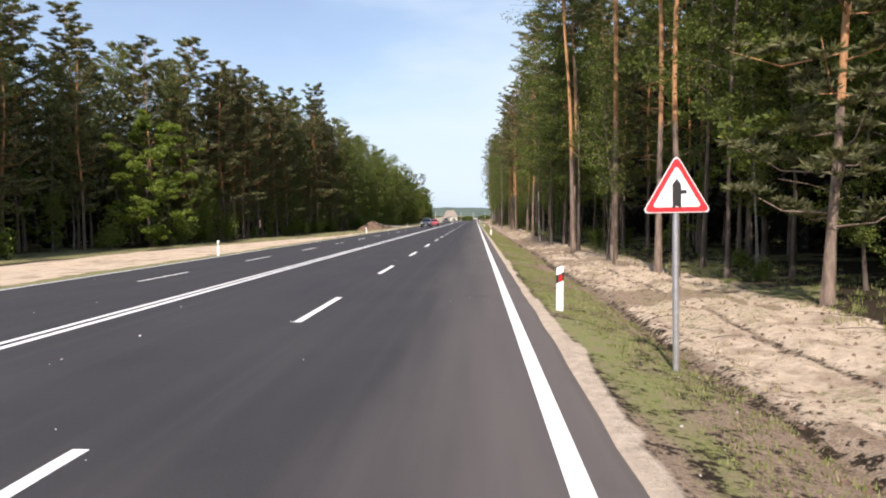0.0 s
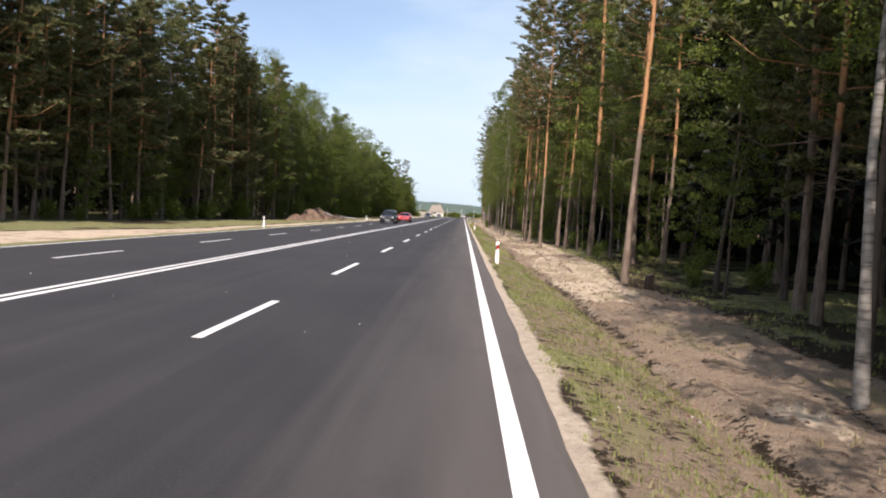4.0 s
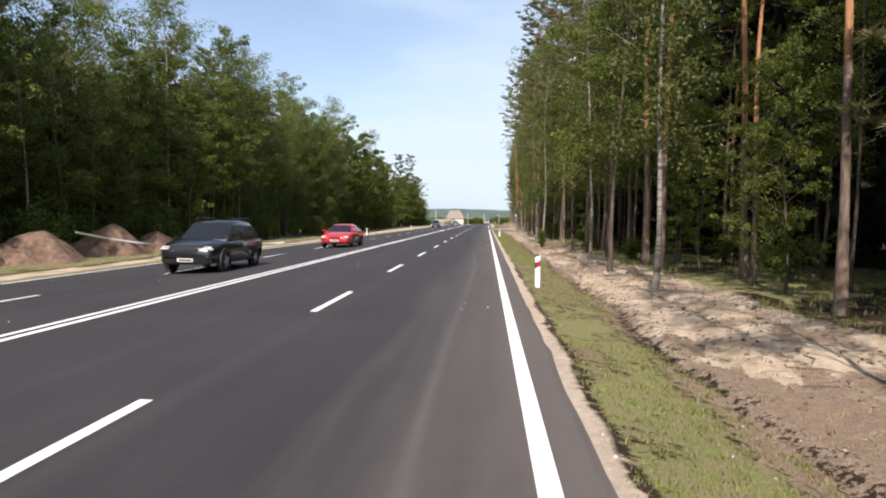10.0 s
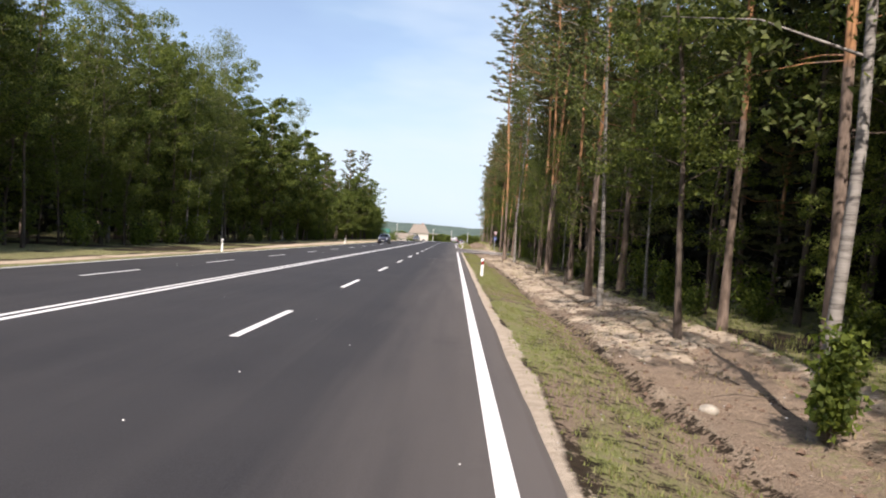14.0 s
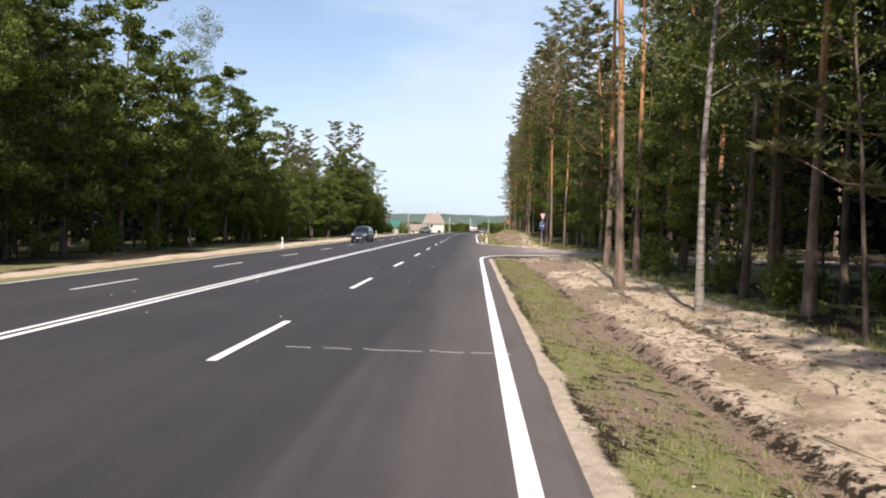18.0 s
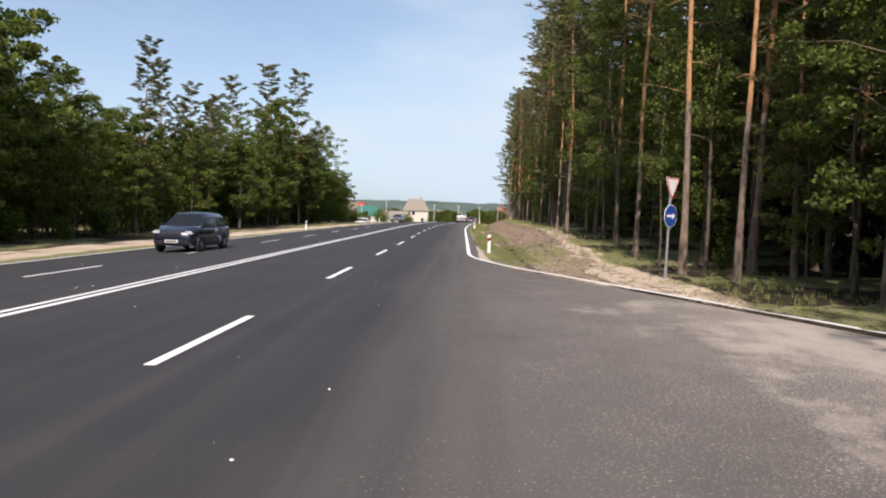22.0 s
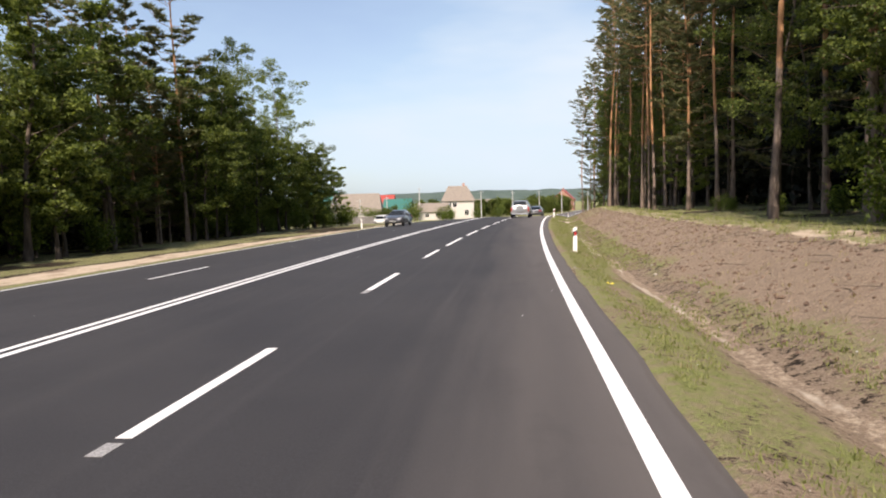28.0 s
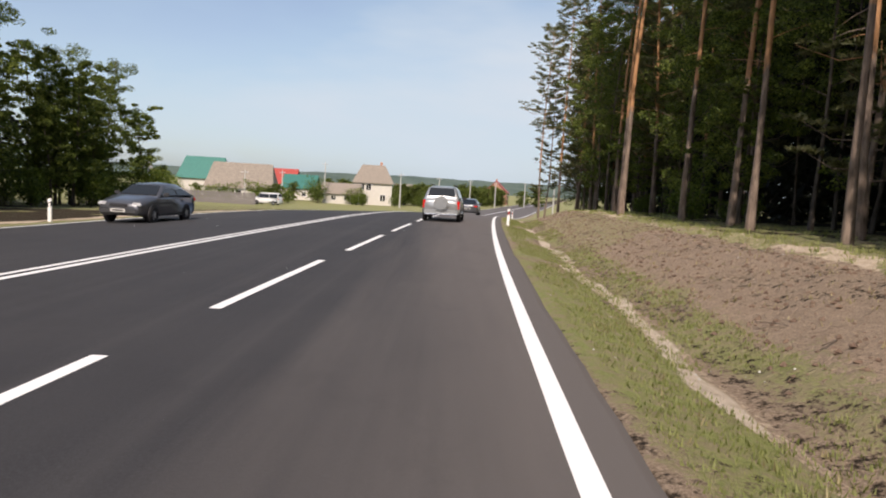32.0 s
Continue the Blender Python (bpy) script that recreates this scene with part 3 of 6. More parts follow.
grass = np.where(off < 0, np.clip((15.7 - lo) * 2 + 0.5, 0, 1) * (left > 14) + 0.62 * (lo > wide + 0.5) * (rough(off * 0.2, yy * 0.2) > -0.08), np.maximum(grass, floor_grass))
sand = np.where(off < 0, np.clip((lo - 15.5) * 2, 0, 1) * np.clip((wide - lo) * 1.2 + 0.5, 0, 1), sand)
soil = np.where(off < 0, 0.0, soil)
open_land = smooth(345, 365, yy) * ((off > 1.5) | (off < -15))
grass, sand, soil = np.maximum(grass, open_land), sand * (1 - open_land), soil * (1 - open_land)
# beyond the belt of wood the land is plain meadow
far_out = np.clip((np.abs(off + 4) - 44) / 6, 0, 1)
grass, sand, soil = grass * (1 - far_out) + far_out, sand * (1 - far_out), soil * (1 - far_out)
# the ruts carry less sand and grass and more dark soil
sway = 0.5 * rough(off * 0 + 11, yy * 0.13) + 0.16 * rough(off * 0 + 4, yy * 0.9)
for at_, wide in ((2.34, 0.15), (3.78, 0.12)):
    rut = np.exp(-((off - at_ - sway) / wide) ** 2) * np.clip(0.9 + 1.8 * rough(off * 0 + at_, yy * 0.4), 0, 1) * (1 - d) * (off > 0)
    sand, soil, grass = sand * (1 - 0.5 * rut), np.maximum(soil * (1 - 0.4 * rut), 0.5 * rut), grass * (1 - 0.7 * rut)
keep = 1 - s
run = 1.86 + 0.45 * rough(off * 0 + 2, yy * 0.22) + 0.25 * rough(off * 0 + 5, yy * 0.8)
strip = np.clip((0.64 + 0.34 * rough(off * 0 + 17, yy * 0.9) + 0.2 * rough(off * 0 + 27, yy * 0.17) - off) / 0.2 + 0.45, 0, 1) * (off > 0.3) * (1 - d) * (1 - s)
gully = np.clip((0.13 * smooth(278, 292, yy) - 0.02 + 0.55 * np.abs(rough(off * 0 + 8, yy * 0.4)) - np.abs(off - run)) / 0.12 + 0.5, 0, 1) * smooth(262, 275, yy) * (1 - smooth(330, 338, yy)) * (rough(off * 0 + 3, yy * 0.3) > -0.14)
col = np.stack([grass * keep, np.maximum(sand * keep, s * 0.55 * (off > 9)), soil * keep, np.maximum(gully, strip)], -1)
at = me.color_attributes.new("zones", "FLOAT_COLOR", "POINT")
at.data.foreach_set("color", col.astype(np.float32).ravel())
tagged(new("ground", me), "sandy roadside earth with patchy grass, dark soil and needle litter", "ground", kind="structure")

# ---------------------------------------------------------------- road
rcols = np.array([-14.55, -14.3, -10.5, -7.0, -3.5, -1.5, 0.27, 0.3, 0.46])
rrows = np.concatenate([steps((FAR[0], 270, 420), (270, 460, 240), (460, FAR[1], 20)), [FAR[1]]])


def road_height(off, y):
    edge = np.where((off > 0.4) | (off < -14.5), -0.1, 0.0)
    return road_z(off) + edge


me, *_ = grid_mesh("road", rcols, rrows, road_height, ASPHALT)
# the outer edge of the asphalt is ragged
for v in me.vertices:
    q = v.co.x - float(bend(v.co.y))
    if q > 0.2 and not JUNCTION[0] - 2 < v.co.y < JUNCTION[1] + 2:
        v.co.x += 0.05 + 0.08 * float(rough(v.co.y * 0.45, 3.3)) + 0.08 * float(rough(v.co.y * 1.7, 9.1))
road = tagged(new("road", me), "fresh dark asphalt highway with four lanes and white markings", "road", kind="structure")

# the mouth of the side road and the track that runs back into the wood
so = np.concatenate([steps((0.2, 8, 26), (8, 44, 40)), [44]])
verts, faces = [], []
for q in so:
    a = np.interp(q, [0.2, 0.5, 1.2, 2.5, 4.3, 7, 12, 45], [208.2, 209.2, 212.2, 213.4, 213.8, 213.0, 210.4, 196.4])
    b = np.interp(q, [0.2, 0.5, 1.2, 3.7, 6.3, 10, 16, 45], [238.0, 236.0, 233.0, 228.0, 222.3, 218.6, 215.6, 202.6])
    for u in np.linspace(0, 1, 12):
        verts.append((q, a + (b - a) * u, 0.003 - 0.0006 * q + (-0.05 if u in (0, 1) else 0)))
for i in range(len(so) - 1):
    for j in range(11):
        faces.append((i * 12 + j, i * 12 + 12 + j, i * 12 + 13 + j, i * 12 + j + 1))
tagged(new("side_road", mesh_from("side_road", verts, faces, ASPHALT)), "dusty grey asphalt side road strewn with sand", "road", kind="structure")


def stripe(name, off, y0, y1, width, step=3.0, lift=0.004):
    """One painted line along the road."""
    n_ = max(2, int((y1 - y0) / step) + 1)
    ys = np.linspace(y0, y1, n_)
    v, f = [], []
    for y in ys:
        for o_ in (off - width / 2, off + width / 2):
            v.append((o_ + float(bend(y)), y, float(road_z(o_) + drop(y)) + lift))
    v = v + [(x, y, z - 0.006) for x, y, z in v]
    k = 2 * n_
    for i in range(n_ - 1):
        f += [(2 * i, 2 * i + 1, 2 * i + 3, 2 * i + 2), (2 * i + 1, k + 2 * i + 1, k + 2 * i + 3, 2 * i + 3), (2 * i + 2, k + 2 * i + 2, k + 2 * i, 2 * i)]
    f += [(0, k, k + 1, 1), (2 * n_ - 2, 2 * n_ - 1, k + 2 * n_ - 1, k + 2 * n_ - 2)]
    ob = new(name, mesh_from(name, v, f, PAINT))
    ob.parent = road
    return ob


DASH, PERIOD, PHASE = 3.27, 9.112, 3.18
DASH_SHIFT = {6: -0.6, 7: -0.25, 8: -0.15, 27: -0.95, 30: -0.35, 31: -0.3, 32: -0.8}    # dashes painted out of step
for i in range(-1, 33):
    y1 = PHASE + PERIOD * i if i < 28 else 249.2 + 8.0 * (i - 27) - 0.1
    y1 += DASH_SHIFT.get(i, 0.0)
    stripe("lane_dash", -LANE - 0.02 - 0.2 * float(smooth(252, 268, y1)), y1 - (DASH + (0.35 if i in (6, 7) else 0) if i < 28 else 2.95), y1, 0.13)
for y1, l_ in ((244.95, 0.3), (277.84, 0.45), (285.34, 0.45), (269.7, 0.25)):
    stripe("old_dash_end", -LANE - 0.02 - 0.2 * float(smooth(252, 268, y1)), y1 - l_, y1, 0.13).data.materials[0] = OLD_PAINT
for i in range(-1, 32):
    y1 = PHASE + PERIOD * i
    stripe("lane_dash", -3 * LANE - 0.05, y1 - DASH - 3.0 + 2.3, y1 - 0.7, 0.12)
for i in range(12):
    y1 = 295.8 + 7.5 * i
    stripe("lane_dash", -LANE - 0.2 * float(1 - smooth(296, 322, y1)), y1 - 5.3, y1, 0.14, 1.5)
for o_ in (-7.13, -6.87):
    stripe("centre_line", o_, FAR[0], 620, 0.13)
stripe("edge_line", 0, FAR[0], 207.4, 0.16)
stripe("edge_line", 0, JUNCTION[1], 620, 0.16)
stripe("edge_line", -14.05, FAR[0], 620, 0.15)


def swept_line(name, pts, width):
    pts = [Vector((*q, 0.008)) for q in pts]
    v, f = [], []
    for i, q in enumerate(pts):
        way = (pts[min(i + 1, len(pts) - 1)] - pts[max(i - 1, 0)]).normalized()
        side = Vector((way.y, -way.x, 0)) * width / 2
        v += [q - side, q + side]
    v += [q - Vector((0, 0, 0.01)) for q in v]
    k = 2 * len(pts)
    for i in range(len(pts) - 1):
        f += [(2 * i, 2 * i + 1, 2 * i + 3, 2 * i + 2), (2 * i + 1, k + 2 * i + 1, k + 2 * i + 3, 2 * i + 3), (2 * i + 2, k + 2 * i + 2, k + 2 * i, 2 * i)]
    ob = new(name, mesh_from(name, [tuple(q) for q in v], f, PAINT))
    ob.parent = road
    return ob


def bezier(a, b, c, d, n_=18):
    a, b, c, d = map(Vector, (a, b, c, d))
    return [a * (1 - u) ** 3 + b * 3 * u * (1 - u) ** 2 + c * 3 * u * u * (1 - u) + d * u ** 3 for u in np.linspace(0, 1, n_)]


swept_line("edge_line", bezier((0, 207.4), (-0.02, 209.6), (0.45, 211.6), (1.6, 212.6), 14) + bezier((1.6, 212.6), (2.5, 213.2), (3.5, 213.4), (4.8, 213.45), 8)[1:], 0.16)
swept_line("edge_line", bezier((0, 239.0), (0.05, 236.6), (0.7, 234.8), (1.5, 232.7)) + bezier((1.5, 232.7), (3.0, 229.6), (4.8, 226.0), (7.4, 220.4))[1:], 0.13)

# ---------------------------------------------------------------- trees
def limb_mesh(paths, sides=5):
    """Tapered round limbs: each path is a list of (point, radius)."""
    V, F, base = [], [], 0
    for path in paths:
        pts = [Vector(q) for q, _ in path]
        for i, (q, r) in enumerate(path):
            way = (pts[min(i + 1, len(pts) - 1)] - pts[max(i - 1, 0)]).normalized()
            ax = way.orthogonal().normalized() if abs(way.z) < 0.9 else Vector((1, 0, 0))
            ax = (ax - way * ax.dot(way)).normalized()
            ay = way.cross(ax)
            for k in range(sides):
                a = 2 * math.pi * k / sides
                V.append(tuple(pts[i] + (ax * math.cos(a) + ay * math.sin(a)) * r))
        for i in range(len(path) - 1):
            for k in range(sides):
                k2 = (k + 1) % sides
                F.append((base + i * sides + k, base + i * sides + k2, base + (i + 1) * sides + k2, base + (i + 1) * sides + k))
        F.append(tuple(base + (len(path) - 1) * sides + k for k in range(sides)))
        base += len(path) * sides
    return V, F


def leaf_mesh(centres, ways, length, width, rng, fold=0.25, single=False):
    """Small pointed blades on the given centres, folded leaves or single narrow ones."""
    n_ = len(centres)
    side = np.cross(ways, rng.normal(size=(n_, 3)))
    side /= np.linalg.norm(side, axis=1)[:, None] + 1e-9
    up = np.cross(side, ways)
    L, W = (length * rng.uniform(0.6, 1.35, n_))[:, None], (width * rng.uniform(0.7, 1.3, n_))[:, None]
    a, b = centres - ways * L * 0.5, centres + ways * L * 0.5
    if single:
        V = np.stack([a - side * W * 0.5, a + side * W * 0.5, b], 1).reshape(-1, 3)
        return V, np.arange(len(V)).reshape(-1, 3)
    c = centres + side * W * 0.5 + up * W * fold
    d_ = centres - side * W * 0.5 + up * W * fold
    V = np.stack([a, c, b, d_], 1).reshape(-1, 3)
    i = np.arange(n_) * 4
    F = np.stack([i, i + 1, i + 2, i + 3], 1)
    return V, F


def unit(rng, n_):
    v = rng.normal(size=(n_, 3))
    return v / (np.linalg.norm(v, axis=1)[:, None] + 1e-9)


def trunk_path(h, r, rng, lean=0.03, wave=0.12, top=0.14):
    dx, dy = rng.normal(0, lean, 2)
    ph = rng.uniform(0, 6, 4)
    out = []
    for u in np.linspace(0, 1, 11):
        z = h * u
        x = dx * z + wave * math.sin(u * 5 + ph[0]) * u * 2 + 0.05 * math.sin(u * 13 + ph[1])
        y = dy * z + wave * math.sin(u * 4 + ph[2]) * u * 2
        flare = 1 + 0.45 * math.exp(-z / 0.35)
        out.append(((x, y, z - 0.25 if u == 0 else z), r * (1 - (1 - top) * u ** 0.9) * flare))
    return out


def along(path, z):
    for (a, ra), (b, rb) in zip(path, path[1:]):
        if z <= b[2]:
            u = (z - a[2]) / max(1e-6, b[2] - a[2])
            return Vector(a).lerp(Vector(b), u), ra + (rb - ra) * u
    return Vector(path[-1][0]), path[-1][1]


def pine(seed, h=19.0, r=0.16, bare=0.58, count=10000, blade=0.25, low=0.0, cone=0.35):
    """trunk, limbs and needle crown of a Scots pine"""
    rng = np.random.RandomState(seed)
    tp = trunk_path(h, r, rng, 0.018, 0.14)
    limbs, tufts = [], []
    n_l = 48
    for i in range(n_l):
        u = (i // 3 * 3 + 1.5 + rng.uniform(-1.1, 1.1)) / n_l
        u = min(u, 0.99)
        z = h * (bare + (0.985 - bare) * u)
        p, tr = along(tp, z)
        a = i * 2.4 + rng.uniform(-0.5, 0.5)
        dome = 0.55 + 2.1 * math.sin(math.pi * min(1, (1 - u) * 0.8 + 0.12)) ** 0.8
        reach = (dome * (1 - cone) + cone * (0.35 + 2.5 * (1 - u) ** 0.8)) * rng.uniform(0.55, 1.2)
        rise = rng.uniform(-0.1, 0.35) + 0.5 * u
        way = Vector((math.cos(a), math.sin(a), rise)).normalized()
        mid = p + way * reach * 0.5 + Vector((0, 0, -0.08 * reach))
        end = p + way * reach + Vector((0, 0, 0.12 * reach))
        limbs.append([(tuple(p), max(0.018, tr * 0.32)), (tuple(mid), 0.022), (tuple(end), 0.008)])
        across = Vector((-math.sin(a), math.cos(a), 0))
        for k in range(7):
            f = 0.25 + 0.75 * (k + rng.uniform(0, 1)) / 7
            q = p.lerp(end, f) + across * rng.normal(0, 0.05 + 0.17 * reach * (1.25 - f)) + Vector((0, 0, rng.normal(0, 0.07)))
            tufts.append((np.array(q), rng.uniform(0.17, 0.38), np.array(way)))
    # dead stubs on the bare stem
    for i in range(9):
        z = h * rng.uniform(0.18 + low, bare)
        p, tr = along(tp, z)
        a, reach = rng.uniform(0, 6.28), rng.uniform(0.3, 1.5)
        e = p + Vector((math.cos(a), math.sin(a), rng.uniform(-0.35, 0.2))) * reach
        limbs.append([(tuple(p), 0.016), (tuple(p.lerp(e, 0.5) + Vector((0, 0, 0.04))), 0.01), (tuple(e), 0.004)])
    per = max(3, count // len(tufts))
    C, W = [], []
    for q, s_, way in tufts:
        dirs = unit(rng, per) * np.array([1, 1, 0.6]) + way * 0.5 + np.array([0, 0, 0.28])
        dirs /= np.linalg.norm(dirs, axis=1)[:, None]
        C.append(q + dirs * s_ * rng.uniform(0.1, 1.0, (per, 1)) * np.array([1.2, 1.2, 0.42]))
        W.append(dirs)
    V, F = leaf_mesh(np.concatenate(C), np.concatenate(W), blade, blade * 0.27, rng, 0.0, True)
    return tp, limbs, V, F


def broadleaf(seed, h=13.0, r=0.10, base=0.22, spread=0.2, count=5200, leaf=0.12, droop=0.0, crown=1.0, single=False):
    """trunk, limbs and leafy crown of a birch, oak or the like"""
    rng = np.random.RandomState(seed)
    tp = trunk_path(h, r, rng, 0.035, 0.22, 0.08)
    limbs, puffs = [], []
    n_l = 24
    for i in range(n_l):
        u = (i + rng.uniform(0.2, 0.8)) / n_l
        z = h * (base + (0.98 - base) * u)
        p, tr = along(tp, z)
        a = i * 2.4 + rng.uniform(-0.6, 0.6)
        reach = h * spread * (0.35 + 0.9 * math.sin(math.pi * (0.16 + 0.8 * u))) * rng.uniform(0.55, 1.15) * crown
        way = Vector((math.cos(a), math.sin(a), rng.uniform(0.15, 0.75)))
        end = p + way.normalized() * reach
        mid = p.lerp(end, 0.5) + Vector((0, 0, 0.08 * reach))
        limbs.append([(tuple(p), max(0.012, tr * 0.4)), (tuple(mid), max(0.009, tr * 0.22)), (tuple(end), 0.005)])
        for k in range(6):
            q = p.lerp(end, 0.3 + 0.70 * (k + rng.uniform()) / 6) + Vector(rng.normal(0, 0.09 * reach + 0.1, 3))
            puffs.append((np.array(q) - np.array([0, 0, droop * rng.uniform(0, 1.2)]), rng.uniform(0.2, 0.58) * (0.45 + 0.055 * h)))
    per = max(3, count // len(puffs))
    C, W = [], []
    for q, s_ in puffs:
        o_ = unit(rng, per) * rng.uniform(0.2, 1.0, (per, 1)) ** 0.5 * s_ * np.array([0.95, 0.95, 0.48 + droop])
        C.append(q + o_)
        w = unit(rng, per) * np.array([1, 1, 0.7]) + np.array([0, 0, -0.35 - droop])
        W.append(w / np.linalg.norm(w, axis=1)[:, None])
    V, F = leaf_mesh(np.concatenate(C), np.concatenate(W), leaf, leaf * 0.7, rng, 0.25, single)
    # the shaded heart of the crown
    k = len(puffs) * 4
    q = np.repeat(np.array([q for q, _ in puffs]), 4, 0)
    axis = np.array([np.array(along(tp, min(h * 0.97, max(0, z)))[0]) for z in q[:, 2]])
    V2, F2 = leaf_mesh(axis + (q - axis) * rng.uniform(0.2, 0.85, (k, 1)) + rng.normal(0, 0.15, (k, 3)), unit(rng, k), leaf * 1.05, leaf * 0.85, rng, 0.25, single)
    return tp, limbs, np.concatenate([V, V2]), np.concatenate([F, F2 + len(V)])


def shrub(seed, h=1.6, count=900, leaf=0.13, stems=7, width=0.55):
    rng = np.random.RandomState(seed)
    limbs, C = [], []
    for i in range(stems):
        a, rr = rng.uniform(0, 6.28), width * h * rng.uniform(0.15, 0.8)
        top = np.array([math.cos(a) * rr, math.sin(a) * rr, h * rng.uniform(0.55, 1.0)])
        midp = top * np.array([0.4, 0.4, 0.55]) + rng.normal(0, 0.04, 3)
        limbs.append([((top[0] * 0.08, top[1] * 0.08, -0.08), 0.014), (tuple(midp), 0.009), (tuple(top), 0.004)])
        k = count // stems
        f = rng.uniform(0.25, 1.06, (k, 1))
        C.append(top * f * np.array([1, 1, 1]) + rng.normal(0, 0.06 + 0.07 * h * width / 0.55 + 0.06 * width / 0.55, (k, 3)) * np.array([1, 1, 0.7]))
    C = np.concatenate(C)
    C[:, 2] = np.abs(C[:, 2])
    w = unit(rng, len(C)) + np.array([0, 0, 0.1])
    V, F = leaf_mesh(C, w / np.linalg.norm(w, axis=1)[:, None], leaf, leaf * 0.75, rng, 0, True)
    return None, limbs, V, F


def plant(name, label, category, made, bark_, leaf_, group):
    """A tree or bush with its parts, standing at the origin."""
    tp, limbs, V, F = made
    ob = thing(name, label, category, group)
    if tp:
        v, f = limb_mesh([tp], 9)
        v2, f2 = limb_mesh(limbs, 3)
        f += [tuple(k + len(v) for k in q) for q in f2]
        part("trunk", mesh_from("trunk", v + v2, f, bark_, True), None, ob)
    else:
        v, f = limb_mesh(limbs, 4)
        part("stem", mesh_from("stem", v, f, bark_, True), None, ob)
    part("crown", mesh_from("crown", V, F, leaf_), None, ob)
    return ob


PROTO = {}


def stock(key, *args):
    PROTO.setdefault(key, []).append([plant(*args), False])


DEEP = {}


def set_out(key, which, off, y, size=1.0, turn=0.0, stretch=1.0, label=""):
    """Stands a plant of that kind on the ground; the first of each is the pattern itself."""
    if key.startswith("far_") and not label:
        q = ground_at(off, y)
        DEEP.setdefault((key, off > 0), []).append((which % len(FAR_STOCK[key]), np.array(q), size, turn))
        return None
    pot = PROTO[key][which % len(PROTO[key])]
    m = Matrix.Translation(ground_at(off, y)) @ Matrix.Rotation(turn, 4, "Z") @ Matrix.Diagonal((size, size, size * stretch, 1))
    if not pot[1]:
        pot[1], ob = True, pot[0]
        ob.matrix_basis = m
    else:
        ob = copy_thing(pot[0], Matrix())
        ob.matrix_basis = m
    if label:
        ob["label"] = label
    return ob


PINE_TXT = "tall Scots pine with a bare flaking trunk and high needle crown"
for i in range(5):
    stock("pine", "pine_tree", PINE_TXT, "tree", pine(10 + i, 18 + 0.8 * i, 0.090 + 0.007 * i, 0.46 + 0.03 * i), PINE_BARK, NEEDLES, "pines of the wood")
for i in range(3):
    stock("young_pine", "pine_tree", "dense pine branched far down its trunk", "tree", pine(30 + i, 15.5 + i, 0.11, 0.16, 15000, 0.25, 0, 0.75), PINE_BARK, NEEDLES, "pines of the wood")
FAR_STOCK = {"far_pine": [(pine(40 + i, 18.5 + i, 0.12, 0.36, 1700, 0.62, 0, 0.5), PINE_BARK, NEEDLES) for i in range(3)],
             "far_leafy": [(broadleaf(80 + i, 12 + i, 0.09, 0.2, 0.2, 1300, 0.42, 0, 1, True), DARK_BARK, LEAVES) for i in range(3)]}
for i in range(4):
    stock("leafy", "broadleaf_tree", "leafy young oak with a thin dark trunk at the wood's edge", "tree", broadleaf(50 + i, 11.5 + 1.2 * i, 0.075, 0.27, 0.19, 12500, 0.092, 0, 1, True), DARK_BARK, LEAVES, "broadleaf trees of the wood")
for i in range(3):
    stock("birch", "birch_tree", "birch with a pale speckled trunk and hanging twigs", "tree", broadleaf(70 + i, 14.5 + i, 0.075, 0.24, 0.16, 9500, 0.095, 0.45, 1, True), BIRCH_BARK, BIRCH_LEAVES, "birches of the wood")
for i in range(2):
    stock("hedge", "garden_tree", "dense low green garden tree beside the village houses", "tree", broadleaf(130 + i, 4.4, 0.07, 0.03, 0.42, 2600, 0.26, 0, 1, True), DARK_BARK, LEAVES, "garden trees of the village")
for i in range(3):
    stock("thin", "sapling", "thin bare-stemmed sapling with sparse leaves", "tree", broadleaf(90 + i, 6.5 + i, 0.035, 0.3, 0.13, 1500, 0.075), DARK_BARK, LEAVES, "saplings at the wood's edge")
for i in range(4):
    stock("edge_leafy", "broadleaf_tree", "leafy broadleaf tree green almost to the ground", "tree", broadleaf(60 + i, 10.5 + 1.2 * i, 0.085, 0.12, 0.21, 11500, 0.12, 0.1, 1, True), DARK_BARK, LEAVES, "broadleaf trees of the wood")
    stock("bush", "bush", "low green bush at the edge of the wood", "bush", shrub(100 + i, 1.3 + 0.35 * i, 1000, 0.14), DARK_BARK, BUSH_LEAVES, "bushes at the wood's edge")
stock("sprout", "bush", "narrow leafy sprouts round the foot of a birch", "bush", shrub(141, 1.35, 1500, 0.085, 7, 0.13), DARK_BARK, BUSH_LEAVES, "bushes at the wood's edge")

for i in range(3):
    stock("oak", "oak_tree", "full bright green young oak leafy to the ground", "tree", broadleaf(120 + i, 8.2 + 0.6 * i, 0.11, 0.14, 0.28, 14000, 0.15, 0, 1, True), DARK_BARK, LEAVES, "broadleaf trees of the wood")

stock("young_oak", "oak_tree", "bright yellow-green young oak standing before the pines", "tree", broadleaf(127, 8.6, 0.11, 0.02, 0.40, 36000, 0.15, 0, 1, True), DARK_BARK, YOUNG_LEAVES, "broadleaf trees of the wood")
for i in range(4):
    stock("mid_pine", "pine_tree", "dark pine with a reddish trunk branched far down", "tree", pine(35 + i, 15.5 + 0.9 * i, 0.125, 0.10 + 0.06 * i, 22000, 0.25, 0, 0.5), PINE_BARK, NEEDLES, "pines of the wood")
